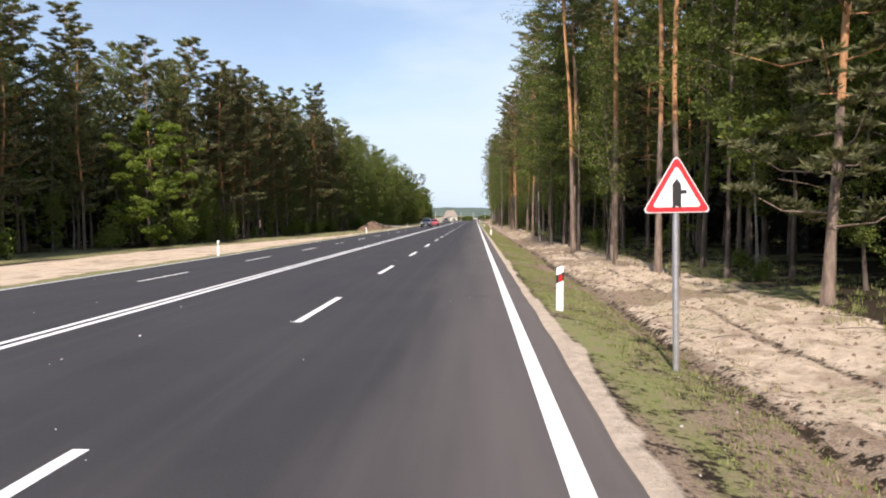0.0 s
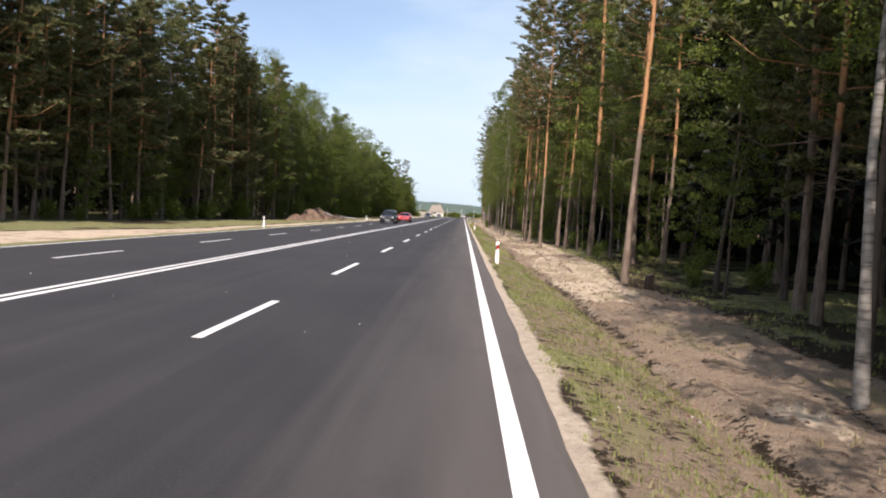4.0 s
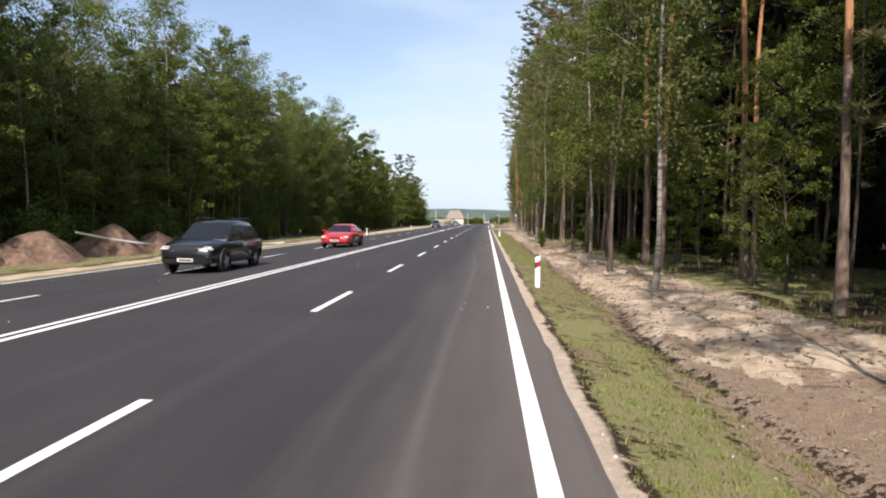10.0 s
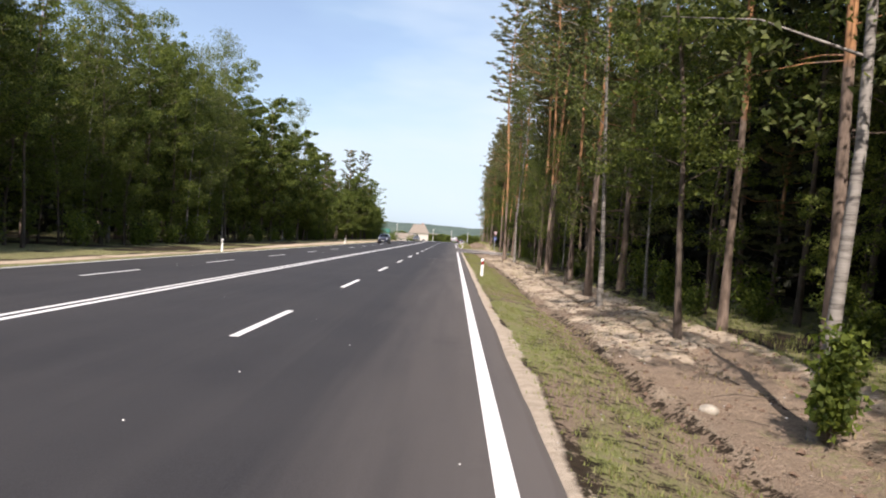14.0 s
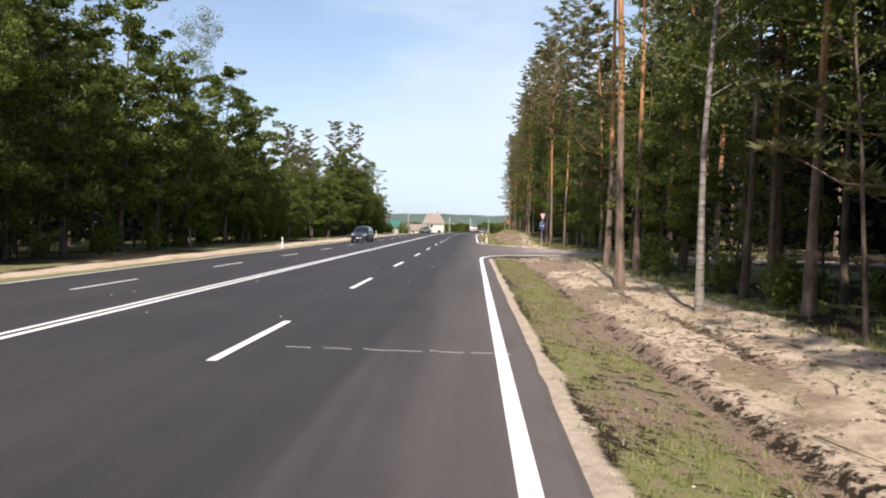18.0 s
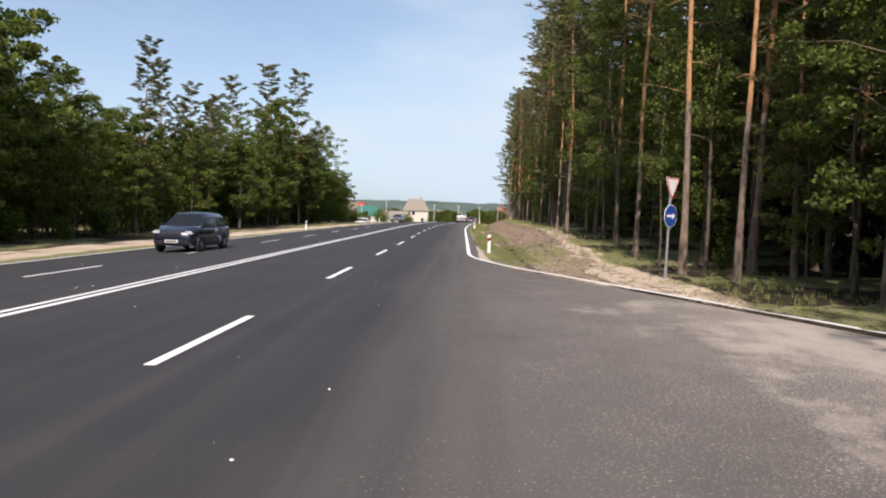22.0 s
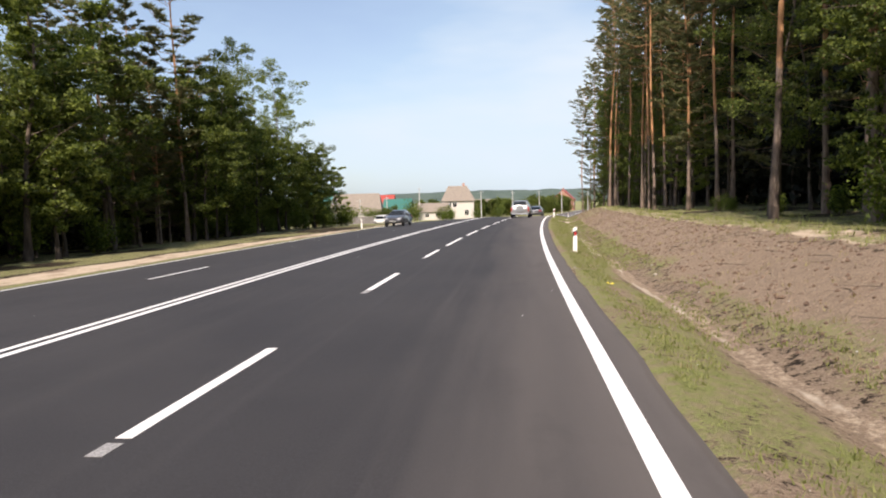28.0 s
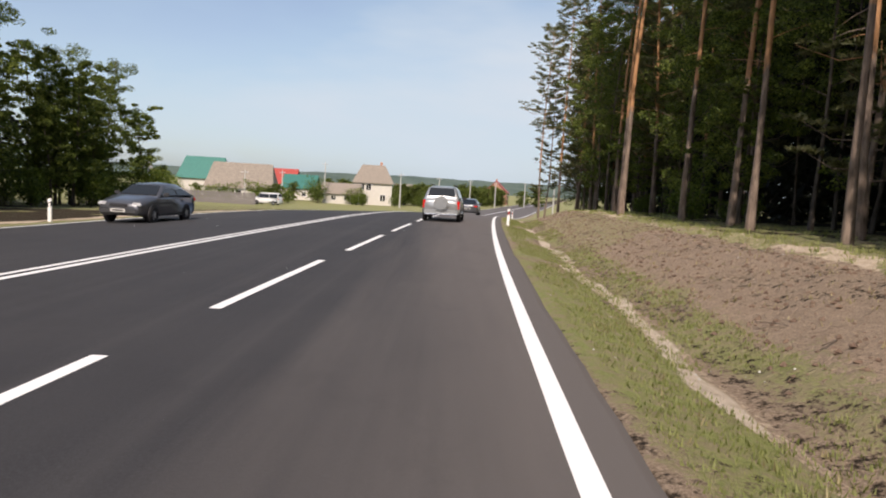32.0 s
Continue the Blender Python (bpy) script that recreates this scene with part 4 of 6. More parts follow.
# trunks that stand out along the right-hand edge: metres from the edge line, y
FRONT_A = [(5.0, 17.4), (4.9, 18.8), (4.8, 24.8), (4.1, 30.6), (4.6, 33.9), (4.9, 39.8), (9.0, 42.9), (4.5, 57.9), (6.2, 72.2), (5.7, 77.4), (4.3, 77.8), (5.9, 82.1), (10.4, 82.3), (4.3, 84.7), (4.3, 87.4)]
FRONT_B = [(12.1, 98.3), (13.9, 98.8), (6.1, 110.1), (7.2, 117.5), (8.7, 120.7), (5.6, 120.7), (5.9, 124.1), (9.6, 125.5), (6.9, 132.1), (6.3, 135.9), (7.0, 139.0), (7.1, 142.4), (5.2, 146.2), (7.1, 146.4), (5.6, 150.9), (9.5, 153.7)]
FRONT_C = [(4.3, 159.2), (5.1, 167.3), (4.8, 172.8), (5.4, 176.4), (5.2, 179.5), (6.4, 188.0), (8.3, 193.7), (4.1, 194.7), (6.0, 200.5), (5.7, 204.7), (7.2, 230.0), (6.3, 231.7), (8.7, 232.6), (6.7, 238.5), (7.6, 246.0), (8.2, 248.6)]
FRONT_D = [(6.1, 252.4), (6.1, 256.8), (8.2, 257.0), (7.3, 260.2), (7.5, 263.4), (7.5, 278.1), (8.3, 283.4), (14.2, 283.5), (9.5, 286.3), (7.8, 289.2), (9.6, 294.3), (8.9, 300.3), (10.6, 303.7), (7.2, 309.0), (7.4, 312.1), (8.8, 314.2), (7.6, 317.8), (8.2, 321.0), (7.2, 323.5), (5.9, 328.8), (6.8, 333.8), (7.4, 339.1)]
rng = np.random.RandomState(77)
taken = []
for q, y in FRONT_A + FRONT_B + FRONT_C + FRONT_D:
    set_out("pine", rng.randint(99), q, y, rng.uniform(0.92, 1.12), rng.uniform(0, 6.28))
    taken.append((q, y))
# birches and leaning stems that the edge shows between the pines
for key, q, y in (("birch", 3.9, 114.9), ("birch", 3.8, 125.0), ("birch", 3.4, 143.1), ("sprout", 3.35, 142.8), ("sprout", 5.6, 155.0), ("birch", 4.0, 156.0), ("birch", 4.4, 188.6), ("leafy", 3.6, 102.0), ("leafy", 3.9, 120.8), ("leafy", 4.1, 149.5),
                  ("thin", 4.4, 22.7), ("thin", 4.6, 25.0), ("thin", 5.2, 27.5), ("thin", 5.4, 30.0), ("thin", 4.2, 163.5), ("thin", 4.3, 173.5), ("thin", 4.9, 177.0), ("thin", 5.5, 184.5), ("thin", 6.6, 235.0)):
    set_out(key, rng.randint(99), q, y, rng.uniform(0.9, 1.1), rng.uniform(0, 6.28))
    taken.append((q, y))


for q, y, sz in ((-21.8, 213, 1.35), (-21.6, 296, 1.45), (-22.0, 303, 1.4), (-21.2, 309.5, 1.2), (-21.6, 219, 1.6), (-22.0, 225.5, 1.5), (-22.4, 231, 1.25), (-23.6, 237, 1.1), (-21.5, 238, 1.5), (-21.8, 243.5, 1.5), (-22.5, 248, 1.25), (-20.8, 313, 1.2), (-21.6, 319, 1.05), (-21.3, 244, 0.85), (-21.0, 252, 0.8), (-21.5, 261, 0.95), (-21.0, 270, 0.9), (-21.2, 283, 1.0), (-20.6, 297, 1.0), (-19.8, 309, 1.0), (-20.0, 316, 0.95), (-20.4, 321, 0.85), (-20.8, 325.5, 0.62), (-22.0, 327, 0.72), (-22.6, 330, 0.62), (-21.2, 329, 0.5), (-22.5, 326, 0.9), (-24, 330, 0.85),
                 (8.6, 13.5, 1.25), (8.8, 20.5, 1.0), (7.0, 200.5, 0.85), (9.0, 226.0, 0.9), (8.4, 236, 0.9), (8.8, 274, 1.0), (8.9, 306, 0.7), (8.3, 283.0, 0.8), (8.8, 322.0, 0.8), (8.6, 338.0, 0.8)):
    if q < 0:
        q, y, sz = q - 3.4 - 3.0 * float(smooth(285, 320, y)), y + 0.5 * max(0.0, y - 300), sz * 1.15
    set_out("oak", rng.randint(99), q, y, sz, rng.uniform(0, 6.28), 1.0)
    taken.append((q, y))
for key, q, y, sz in (("young_oak", -30.4, 57.5, 1.34), ("young_oak", -30.2, 66.5, 0.55), ("leafy", 4.5, 31.5, 1.0), ("leafy", 4.7, 36.0, 0.95), ("leafy", 4.0, 39.0, 1.0), ("birch", 3.9, 45.0, 0.85), ("edge_leafy", 5.6, 40.5, 0.8), ("leafy", 4.4, 43.0, 1.0), ("leafy", 5.0, 46.8, 0.9), ("leafy", 5.2, 128.6, 1.0), ("leafy", 5.0, 133.5, 1.0), ("leafy", 4.8, 138.0, 0.9), ("birch", -25.3, 231.0, 1.25), ("mid_pine", -29.1, 307, 1.32), ("mid_pine", -26.6, 312.6, 1.28), ("mid_pine", -35.8, 309, 1.2), ("mid_pine", -38.0, 307, 1.15), ("mid_pine", -30.5, 291, 1.0), ("edge_leafy", -28.0, 322, 1.25), ("edge_leafy", -27.4, 331, 1.3), ("edge_leafy", -29.5, 336, 1.15), ("oak", -25.2, 284, 1.0), ("oak", -25.6, 291, 1.0), ("oak", -26.0, 299, 1.1), ("edge_leafy", -26.9, 317.5, 1.15), ("birch", -28.8, 326.5, 1.1), ("edge_leafy", -29.8, 343, 0.9), ("edge_leafy", -28.6, 346.5, 0.9), ("oak", -28.3, 350.5, 0.85), ("oak", -27.6, 341, 0.95), ("oak", -30.5, 348, 1.0), ("pine", 3.6, 360, 1.0), ("pine", 5.2, 356, 0.95), ("young_pine", 4.4, 366, 0.9), ("young_pine", 6.3, 351, 0.95), ("pine", 6.8, 346, 1.0), ("young_pine", 7.6, 358, 1.0)):
    set_out(key, rng.randint(99), q, y, sz, rng.uniform(0, 6.28))
    taken.append((q, y))


taken += [(-33.0, 46.0), (-34.0, 48.0), (-33.0, 49.5), (-33.5, 51.5), (-32.5, 53.5), (-32.5, 55.0), (-33.5, 57.0), (-33.5, 59.5), (-32.5, 61.5), (-32.0, 63.0)]     # room round the young oak


def free(q, y, gap):
    return all((q - a) ** 2 + (y - b) ** 2 > gap * gap for a, b in taken)


def edge_right(y):
    return float(np.interp(y, [0, 205, 206, 242, 243, 345], [5.2, 5.6, 6.5, 7.0, 7.0, 7.6]))


def scatter(count, kinds, y0, y1, near, far, gap, side, size=(0.85, 1.15)):
    """Plants strewn between two distances behind the wood's edge."""
    done = tries = 0
    while done < count and tries < count * 12:
        tries += 1
        y = rng.uniform(y0, y1)
        q = (edge_right(y) + rng.uniform(near, far)) if side > 0 else -(float(np.interp(y, LEFT_Y, LEFT_EDGE)) + rng.uniform(near, far))
        if side > 0 and float(side_road(q, y)) > 0 or not free(q, y, gap):
            continue
        set_out(kinds[rng.randint(len(kinds))], rng.randint(99), q, y, rng.uniform(*size), rng.uniform(0, 6.28), rng.uniform(0.95, 1.1))
        taken.append((q, y))
        done += 1


LEFT_Y = [0, 50, 80, 120, 150, 180, 215, 260, 330]
LEFT_EDGE = [32.0, 32.5, 28.5, 24.3, 24.3, 24.3, 24.3, 25.0, 27.0]
# right-hand wood
scatter(78, ["leafy", "leafy", "leafy", "birch", "mid_pine"], 6, 200, 0.3, 4.2, 1.5, 1, (0.6, 1.15))
scatter(66, ["leafy", "mid_pine", "edge_leafy", "mid_pine"], 216, 356, 0.3, 4.2, 1.4, 1, (0.7, 1.1))
scatter(34, ["leafy", "edge_leafy", "young_pine", "young_pine"], 338, 374, -0.8, 6.0, 1.3, 1, (0.8, 1.1))
scatter(95, ["far_pine", "pine", "far_pine", "far_leafy"], 10, 345, 2.5, 9, 1.6, 1)
scatter(110, ["far_pine", "far_leafy"], 14, 350, 8, 20, 1.7, 1)
# left-hand wood
scatter(96, ["mid_pine", "mid_pine", "mid_pine", "mid_pine", "young_pine", "birch"], 24, 124, 0.3, 6.0, 1.6, -1, (1.0, 1.32))
scatter(80, ["birch", "edge_leafy", "leafy", "edge_leafy", "birch"], 118, 214, 0.2, 4.4, 1.6, -1, (1.0, 1.34))
scatter(20, ["edge_leafy", "edge_leafy", "young_pine"], 286, 340, 1, 6, 1.5, -1, (0.8, 1.0))
scatter(46, ["edge_leafy", "edge_leafy", "mid_pine"], 232, 330, 0.6, 4.5, 1.6, -1, (0.6, 0.9))
scatter(30, ["far_leafy"], 238, 335, 3, 12, 1.8, -1, (0.6, 0.85))
scatter(100, ["far_pine", "far_leafy"], 26, 236, 3, 12, 1.8, -1)
scatter(60, ["far_pine", "far_leafy"], 30, 236, 10, 22, 2.0, -1)
# leafy undergrowth between the stems
scatter(28, ["edge_leafy"], 8, 205, 0.4, 3.4, 1.0, 1, (0.32, 0.62))
scatter(14, ["edge_leafy"], 222, 266, 0.4, 3.4, 1.0, 1, (0.32, 0.62))
scatter(64, ["edge_leafy"], 26, 215, 0.2, 2.8, 1.0, -1, (0.35, 0.62))
# bushes
scatter(30, ["bush"], 6, 105, 0.4, 3.4, 0.7, 1, (0.3, 0.6))
scatter(30, ["bush"], 105, 205, 0.2, 3.0, 0.7, 1, (0.4, 0.8))
scatter(20, ["bush"], 222, 345, 0.0, 3.0, 0.7, 1, (0.4, 0.9))
scatter(26, ["bush"], 312, 352, -0.5, 3.5, 0.7, -1, (0.9, 1.7))
scatter(80, ["bush"], 30, 335, -0.8, 1.8, 0.7, -1, (0.7, 1.5))


def deep_wood(name, q0, q1, y0, y1, height, count, leaf, seed, low=0.0, material=SHADE_LEAVES, side=0):
    """The far depth of the wood: nothing but leaves, closing the view between the stems. Near-black by default, its
    shade put into the leaf colour.
    """
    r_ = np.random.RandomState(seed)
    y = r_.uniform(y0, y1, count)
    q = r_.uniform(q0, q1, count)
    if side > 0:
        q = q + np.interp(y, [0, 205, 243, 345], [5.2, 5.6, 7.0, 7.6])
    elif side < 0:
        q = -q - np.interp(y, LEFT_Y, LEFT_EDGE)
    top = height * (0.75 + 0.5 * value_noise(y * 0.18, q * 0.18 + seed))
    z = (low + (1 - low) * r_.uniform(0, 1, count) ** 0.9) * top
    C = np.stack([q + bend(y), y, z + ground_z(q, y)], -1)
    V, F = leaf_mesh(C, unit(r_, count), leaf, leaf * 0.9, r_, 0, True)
    tagged(new(name, mesh_from(name, V, F, material)), "leafy depth of the wood, near-black where it stands for shade", "woods", kind="stuff")


# near-black layers stand in for the shade between and behind the stems
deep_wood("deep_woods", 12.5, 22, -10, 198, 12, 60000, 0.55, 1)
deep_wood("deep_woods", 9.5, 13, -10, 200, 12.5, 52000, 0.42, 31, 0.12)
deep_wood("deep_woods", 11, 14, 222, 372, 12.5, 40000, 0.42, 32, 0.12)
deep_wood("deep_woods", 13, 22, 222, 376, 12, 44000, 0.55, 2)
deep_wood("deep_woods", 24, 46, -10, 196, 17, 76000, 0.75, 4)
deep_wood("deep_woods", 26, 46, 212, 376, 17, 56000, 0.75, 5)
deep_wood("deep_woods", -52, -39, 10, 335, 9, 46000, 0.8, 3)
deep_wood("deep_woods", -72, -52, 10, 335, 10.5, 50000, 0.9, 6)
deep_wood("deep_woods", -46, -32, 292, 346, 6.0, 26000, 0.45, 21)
deep_wood("wood_canopy", 5.5, 16, -8, 205, 12.5, 100000, 0.15, 11, 0.5, LEAVES, 1)
deep_wood("wood_canopy", 5.5, 16, 224, 374, 12.5, 75000, 0.15, 12, 0.5, LEAVES, 1)
deep_wood("wood_canopy", 3.0, 12, 12, 234, 13.5, 90000, 0.34, 13, 0.35, NEEDLES, -1)
deep_wood("wood_canopy", 2.5, 10, 234, 335, 8.6, 40000, 0.36, 14, 0.4, LEAVES, -1)


def join_deep(key, right, label):
    """The trees too deep in the wood to tell apart, as one body of stems and leaves."""
    V, F, slot, base = [], [], [], 0
    made = []
    for (tp, limbs, v, f), *_ in FAR_STOCK[key]:
        tv, tf = limb_mesh([tp], 6)
        made.append((np.array(tv), tf, v, f))
    for which, at_, size, turn in DEEP.get((key, right), []):
        tv, tf, v, f = made[which]
        c_, s_ = math.cos(turn) * size, math.sin(turn) * size
        m = np.array([[c_, -s_, 0], [s_, c_, 0], [0, 0, size]])
        V += [tv @ m.T + at_, v @ m.T + at_]
        F += [tuple(k + base for k in q) for q in tf]
        F += (f + base + len(tv)).tolist()
        slot += [0] * len(tf) + [1] * len(f)
        base += len(tv) + len(v)
    ob = new(label.split(":")[0], mesh_from("deep_trees", np.concatenate(V), F, list(FAR_STOCK[key][0][1:]), False, slot))
    tagged(ob, label.split(":")[1], "woods", kind="stuff")


join_deep("far_pine", True, "deep_pines:slender pines standing deep in the wood")
join_deep("far_pine", False, "deep_pines:slender pines standing deep in the wood")
join_deep("far_leafy", True, "deep_broadleaves:shaded broadleaf trees deep in the wood")
join_deep("far_leafy", False, "deep_broadleaves:shaded broadleaf trees deep in the wood")

# ---------------------------------------------------------------- roadside fittings
def marker_post(far_side=False):
    """A flat plastic post with a sloping black band and reflector."""
    ob = thing("marker_post", "white plastic roadside marker post with a slanted black band", "marker post", "marker posts along the road")
    H, W, T = 0.84, 0.13, 0.06
    bm = slab([(-W / 2, -0.2), (W / 2, -0.2), (W / 2, H), (-W / 2, H - 0.035)], T)
    bmesh.ops.bevel(bm, geom=bm.edges[:], offset=0.012, segments=2, affect="EDGES", clamp_overlap=True)
    part("post_body", bm, WHITE, ob)
    bm = slab([(-W / 2 - 0.003, H - 0.33), (W / 2 + 0.003, H - 0.27), (W / 2 + 0.003, H - 0.12), (-W / 2 - 0.003, H - 0.18)], T + 0.006, Matrix.Translation((0, -0.003, 0)))
    part("band", bm, BLACK, ob, "black slanted band")
    bm = slab([(-0.028, H - 0.295), (0.04, H - 0.275), (0.04, H - 0.165), (-0.028, H - 0.185)], 0.008, Matrix.Translation((0, -0.009, 0)))
    part("reflector", bm, WHITE if far_side else RED_REFLEX, ob, "white reflector" if far_side else "red reflector")
    return ob


first = marker_post()
posts = [(0.92, 10.8), (0.88, 62.45), (0.93, 114.9), (0.93, 166.8), (0.93, 241.7), (0.97, 287.7), (0.7, 330.0), (0.9, 374.0)]
rp = np.random.RandomState(3)
for i, (q, y) in enumerate(posts):
    m = Matrix.Translation(ground_at(q, y)) @ Matrix.Rotation(-heading(y) + rp.normal(0, 0.05), 4, "Z") @ Matrix.Rotation(rp.normal(0, 0.015), 4, "Y")
    if i:
        copy_thing(first, m)
    else:
        first.matrix_basis = m
first = marker_post(True)
for i, (q, y) in enumerate([(-15.0, 34.6), (-15.3, 86.5), (-15.0, 136.6), (-15.2, 178.0), (-15.0, 224.0), (-15.4, 275.0), (-15.6, 321.0)]):
    m = Matrix.Translation(ground_at(q, y)) @ Matrix.Rotation(-heading(y) + rp.normal(0, 0.05), 4, "Z")
    if i:
        copy_thing(first, m)
    else:
        first.matrix_basis = m


def rounded_triangle(size, radius, flip=False, n_=5):
    """Outline of an upright triangle with round corners, centred on its middle."""
    h = size * math.sqrt(3) / 2
    corners = [Vector((-size / 2, -h / 3)), Vector((size / 2, -h / 3)), Vector((0, h * 2 / 3))]
    out = []
    for i, c in enumerate(corners):
        centre = c * (1 - radius * 2 / (h * 2 / 3))
        a0 = math.radians((-150, -30, 90)[i])
        for k in range(n_):
            a = a0 + math.radians(-60 + 120 * k / (n_ - 1))
            out.append((centre.x + radius * math.cos(a), (centre.y + radius * math.sin(a)) * (-1 if flip else 1)))
    return out[::-1] if flip else out


def bolt_at(parent, x, z):
    part("bolt", tube(0.012, 0.012, (x, -0.004, z), (x, -0.012, z), 8), ZINC, parent)


warning = thing("warning_sign", "red-edged triangular side road warning sign on a grey pole", "road sign")
warning.matrix_basis = Matrix.Translation(ground_at(1.76, 6.5) + Vector((0, 0, 0.11))) @ Matrix.Rotation(-0.04, 4, "Z") @ Matrix.Rotation(-0.012, 4, "Y")
part("pole", tube(0.038, 0.038, (0, 0.05, -0.4), (0, 0.05, 2.42), 14), ZINC, warning)
plate = part("sign_plate", slab(rounded_triangle(0.80, 0.04), 0.012, Matrix.Translation((0, 0, 2.02))), WHITE, warning)
part("border", slab(rounded_triangle(0.765, 0.036), 0.003, Matrix.Translation((0, -0.003, 2.02))), RED_PAINT, plate, "red reflective border")
part("field", slab(rounded_triangle(0.57, 0.026), 0.003, Matrix.Translation((0, -0.006, 2.02))), WHITE, plate, "white field")
arrow = slab([(-0.045, -0.145), (0, -0.105), (0.045, -0.145), (0.045, 0.02), (0.1, 0.02), (0.1, 0.06), (0.045, 0.06), (0.045, 0.12), (0.0, 0.185), (-0.045, 0.12)], 0.003, Matrix.Translation((0.0, -0.009, 1.99)) @ Matrix.Diagonal((1.12, 1, 1.1, 1)))
part("arrow", arrow, BLACK, plate, "black arrow with a side branch")
for z in (1.86, 2.2):
    part("clamp", box((0.11, 0.1, 0.03), (0, 0.055, z), 0.006), ZINC, warning)

give_way = thing("give_way_sign", "give way triangle above a round blue arrow sign on one pole", "road sign")
give_way.matrix_basis = Matrix.Translation(ground_at(5.35, 230.1)) @ Matrix.Rotation(math.radians(42), 4, "Z") @ Matrix.Rotation(0.02, 4, "Y")
part("pole", tube(0.036, 0.036, (0, 0.05, -0.4), (0, 0.05, 2.78), 14), ZINC, give_way)
plate = part("sign_plate", slab(rounded_triangle(0.72, 0.04, True), 0.012, Matrix.Translation((0, 0, 2.58))), WHITE, give_way)
part("border", slab(rounded_triangle(0.69, 0.036, True), 0.003, Matrix.Translation((0, -0.003, 2.58))), RED_PAINT, plate, "thin red border")
part("field", slab(rounded_triangle(0.575, 0.028, True), 0.003, Matrix.Translation((0, -0.006, 2.58))), WHITE, plate, "white field")
disc = part("round_plate", slab([(0.31 * math.cos(a), 0.31 * math.sin(a)) for a in np.linspace(0, 2 * math.pi, 33)[:-1]], 0.012, Matrix.Translation((0, 0, 1.74))), WHITE, give_way)
part("blue_field", slab([(0.295 * math.cos(a), 0.295 * math.sin(a)) for a in np.linspace(0, 2 * math.pi, 33)[:-1]], 0.003, Matrix.Translation((0, -0.003, 1.74))), BLUE_PAINT, disc, "blue field")
part("arrow", slab([(-0.2, -0.035), (0.08, -0.035), (0.08, -0.1), (0.21, 0), (0.08, 0.1), (0.08, 0.035), (-0.2, 0.035)], 0.003, Matrix.Translation((0, -0.006, 1.74))), WHITE, disc, "white arrow")


def heap(q, y, w, l, h, seed):
    """A loose heap of dug earth."""
    r_ = np.random.RandomState(seed)
    n_a, n_r = 36, 12
    g = ground_at(q, y)
    v, f = [], []
    for i in range(n_r + 1):
        u = i / n_r
        for k in range(n_a):
            a = 2 * math.pi * k / n_a
            lump = 1 + 0.18 * math.sin(3 * a + seed) + 0.1 * math.sin(7 * a + 2 * seed)
            x_, y_ = math.cos(a) * w / 2 * u * lump, math.sin(a) * l / 2 * u * lump
            z_ = 0.82 * h * (1 - u ** 1.5) ** 1.2 + 0.12 * h * (value_noise(x_ * 2 + seed * 9, y_ * 2) - 0.5) + 0.05 * (value_noise(x_ * 7 + 3, y_ * 7 + seed) - 0.5) - 0.12 * u
            v.append((x_, y_, float(z_)))
    for i in range(n_r):
        for k in range(n_a):
            k2 = (k + 1) % n_a
            f.append((i * n_a + k, i * n_a + k2, (i + 1) * n_a + k2, (i + 1) * n_a + k))
    ob = new("earth_mound", mesh_from("earth_mound", v, f, HEAP, True))
    ob.location = g
    return tagged(ob, "brown heap of dug soil under the trees", "soil heap", "soil heaps beside the road")


for args in ((-18.8, 119.0, 3.0, 3.6, 1.0, 1), (-18.9, 127.0, 4.2, 5.2, 1.9, 2), (-19.4, 134.0, 4.6, 5.6, 2.1, 3), (-19.2, 138.6, 3.6, 4.2, 1.6, 4), (-18.2, 142.5, 3.0, 3.4, 1.0, 5)):
    heap(args[0] - 2.4, args[1], args[2], args[3], args[4], args[5])


def tape(a, b, sag, seed):
    """A slack strip of barrier tape."""
    a, b = Vector(a), Vector(b)
    v, f = [], []
    for i in range(25):
        u = i / 24
        p = a.lerp(b, u) + Vector((0, 0, -sag * 4 * u * (1 - u)))
        tw = 0.5 * math.sin(u * 9 + seed)
        d_ = Vector((math.sin(tw) * 0.05, 0, math.cos(tw) * 0.05))
        v += [tuple(p - d_), tuple(p + d_)]
        if i:
            f.append((2 * i - 2, 2 * i - 1, 2 * i + 1, 2 * i))
    ob = new("barrier_tape", mesh_from("barrier_tape", v, f, WHITE))
    mod = ob.modifiers.new("thickness", "SOLIDIFY")
    mod.thickness = 0.004
    return tagged(ob, "slack white barrier tape strung over the soil heaps", "barrier tape", "barrier tapes")


tape((-20.2, 128.0, 0.85), (-19.0, 137.0, -0.2), 0.12, 1)
tape((-19.3, 137.6, 0.1), (-15.6, 146.0, -0.2), 0.15, 2)

# ---------------------------------------------------------------- vehicles
def loft(sections, bm=None, close=True):
    """Joins rings of equal length along the body."""
    bm = bm or bmesh.new()
    rings = [[bm.verts.new(p) for p in s_] for s_ in sections]
    for a, b in zip(rings, rings[1:]):
        for i in range(len(a)):
            j = (i + 1) % len(a)
            bm.faces.new((a[i], a[j], b[j], b[i]))
    if close:
        bm.faces.new(rings[0])
        bm.faces.new(rings[-1][::-1])
    return bm


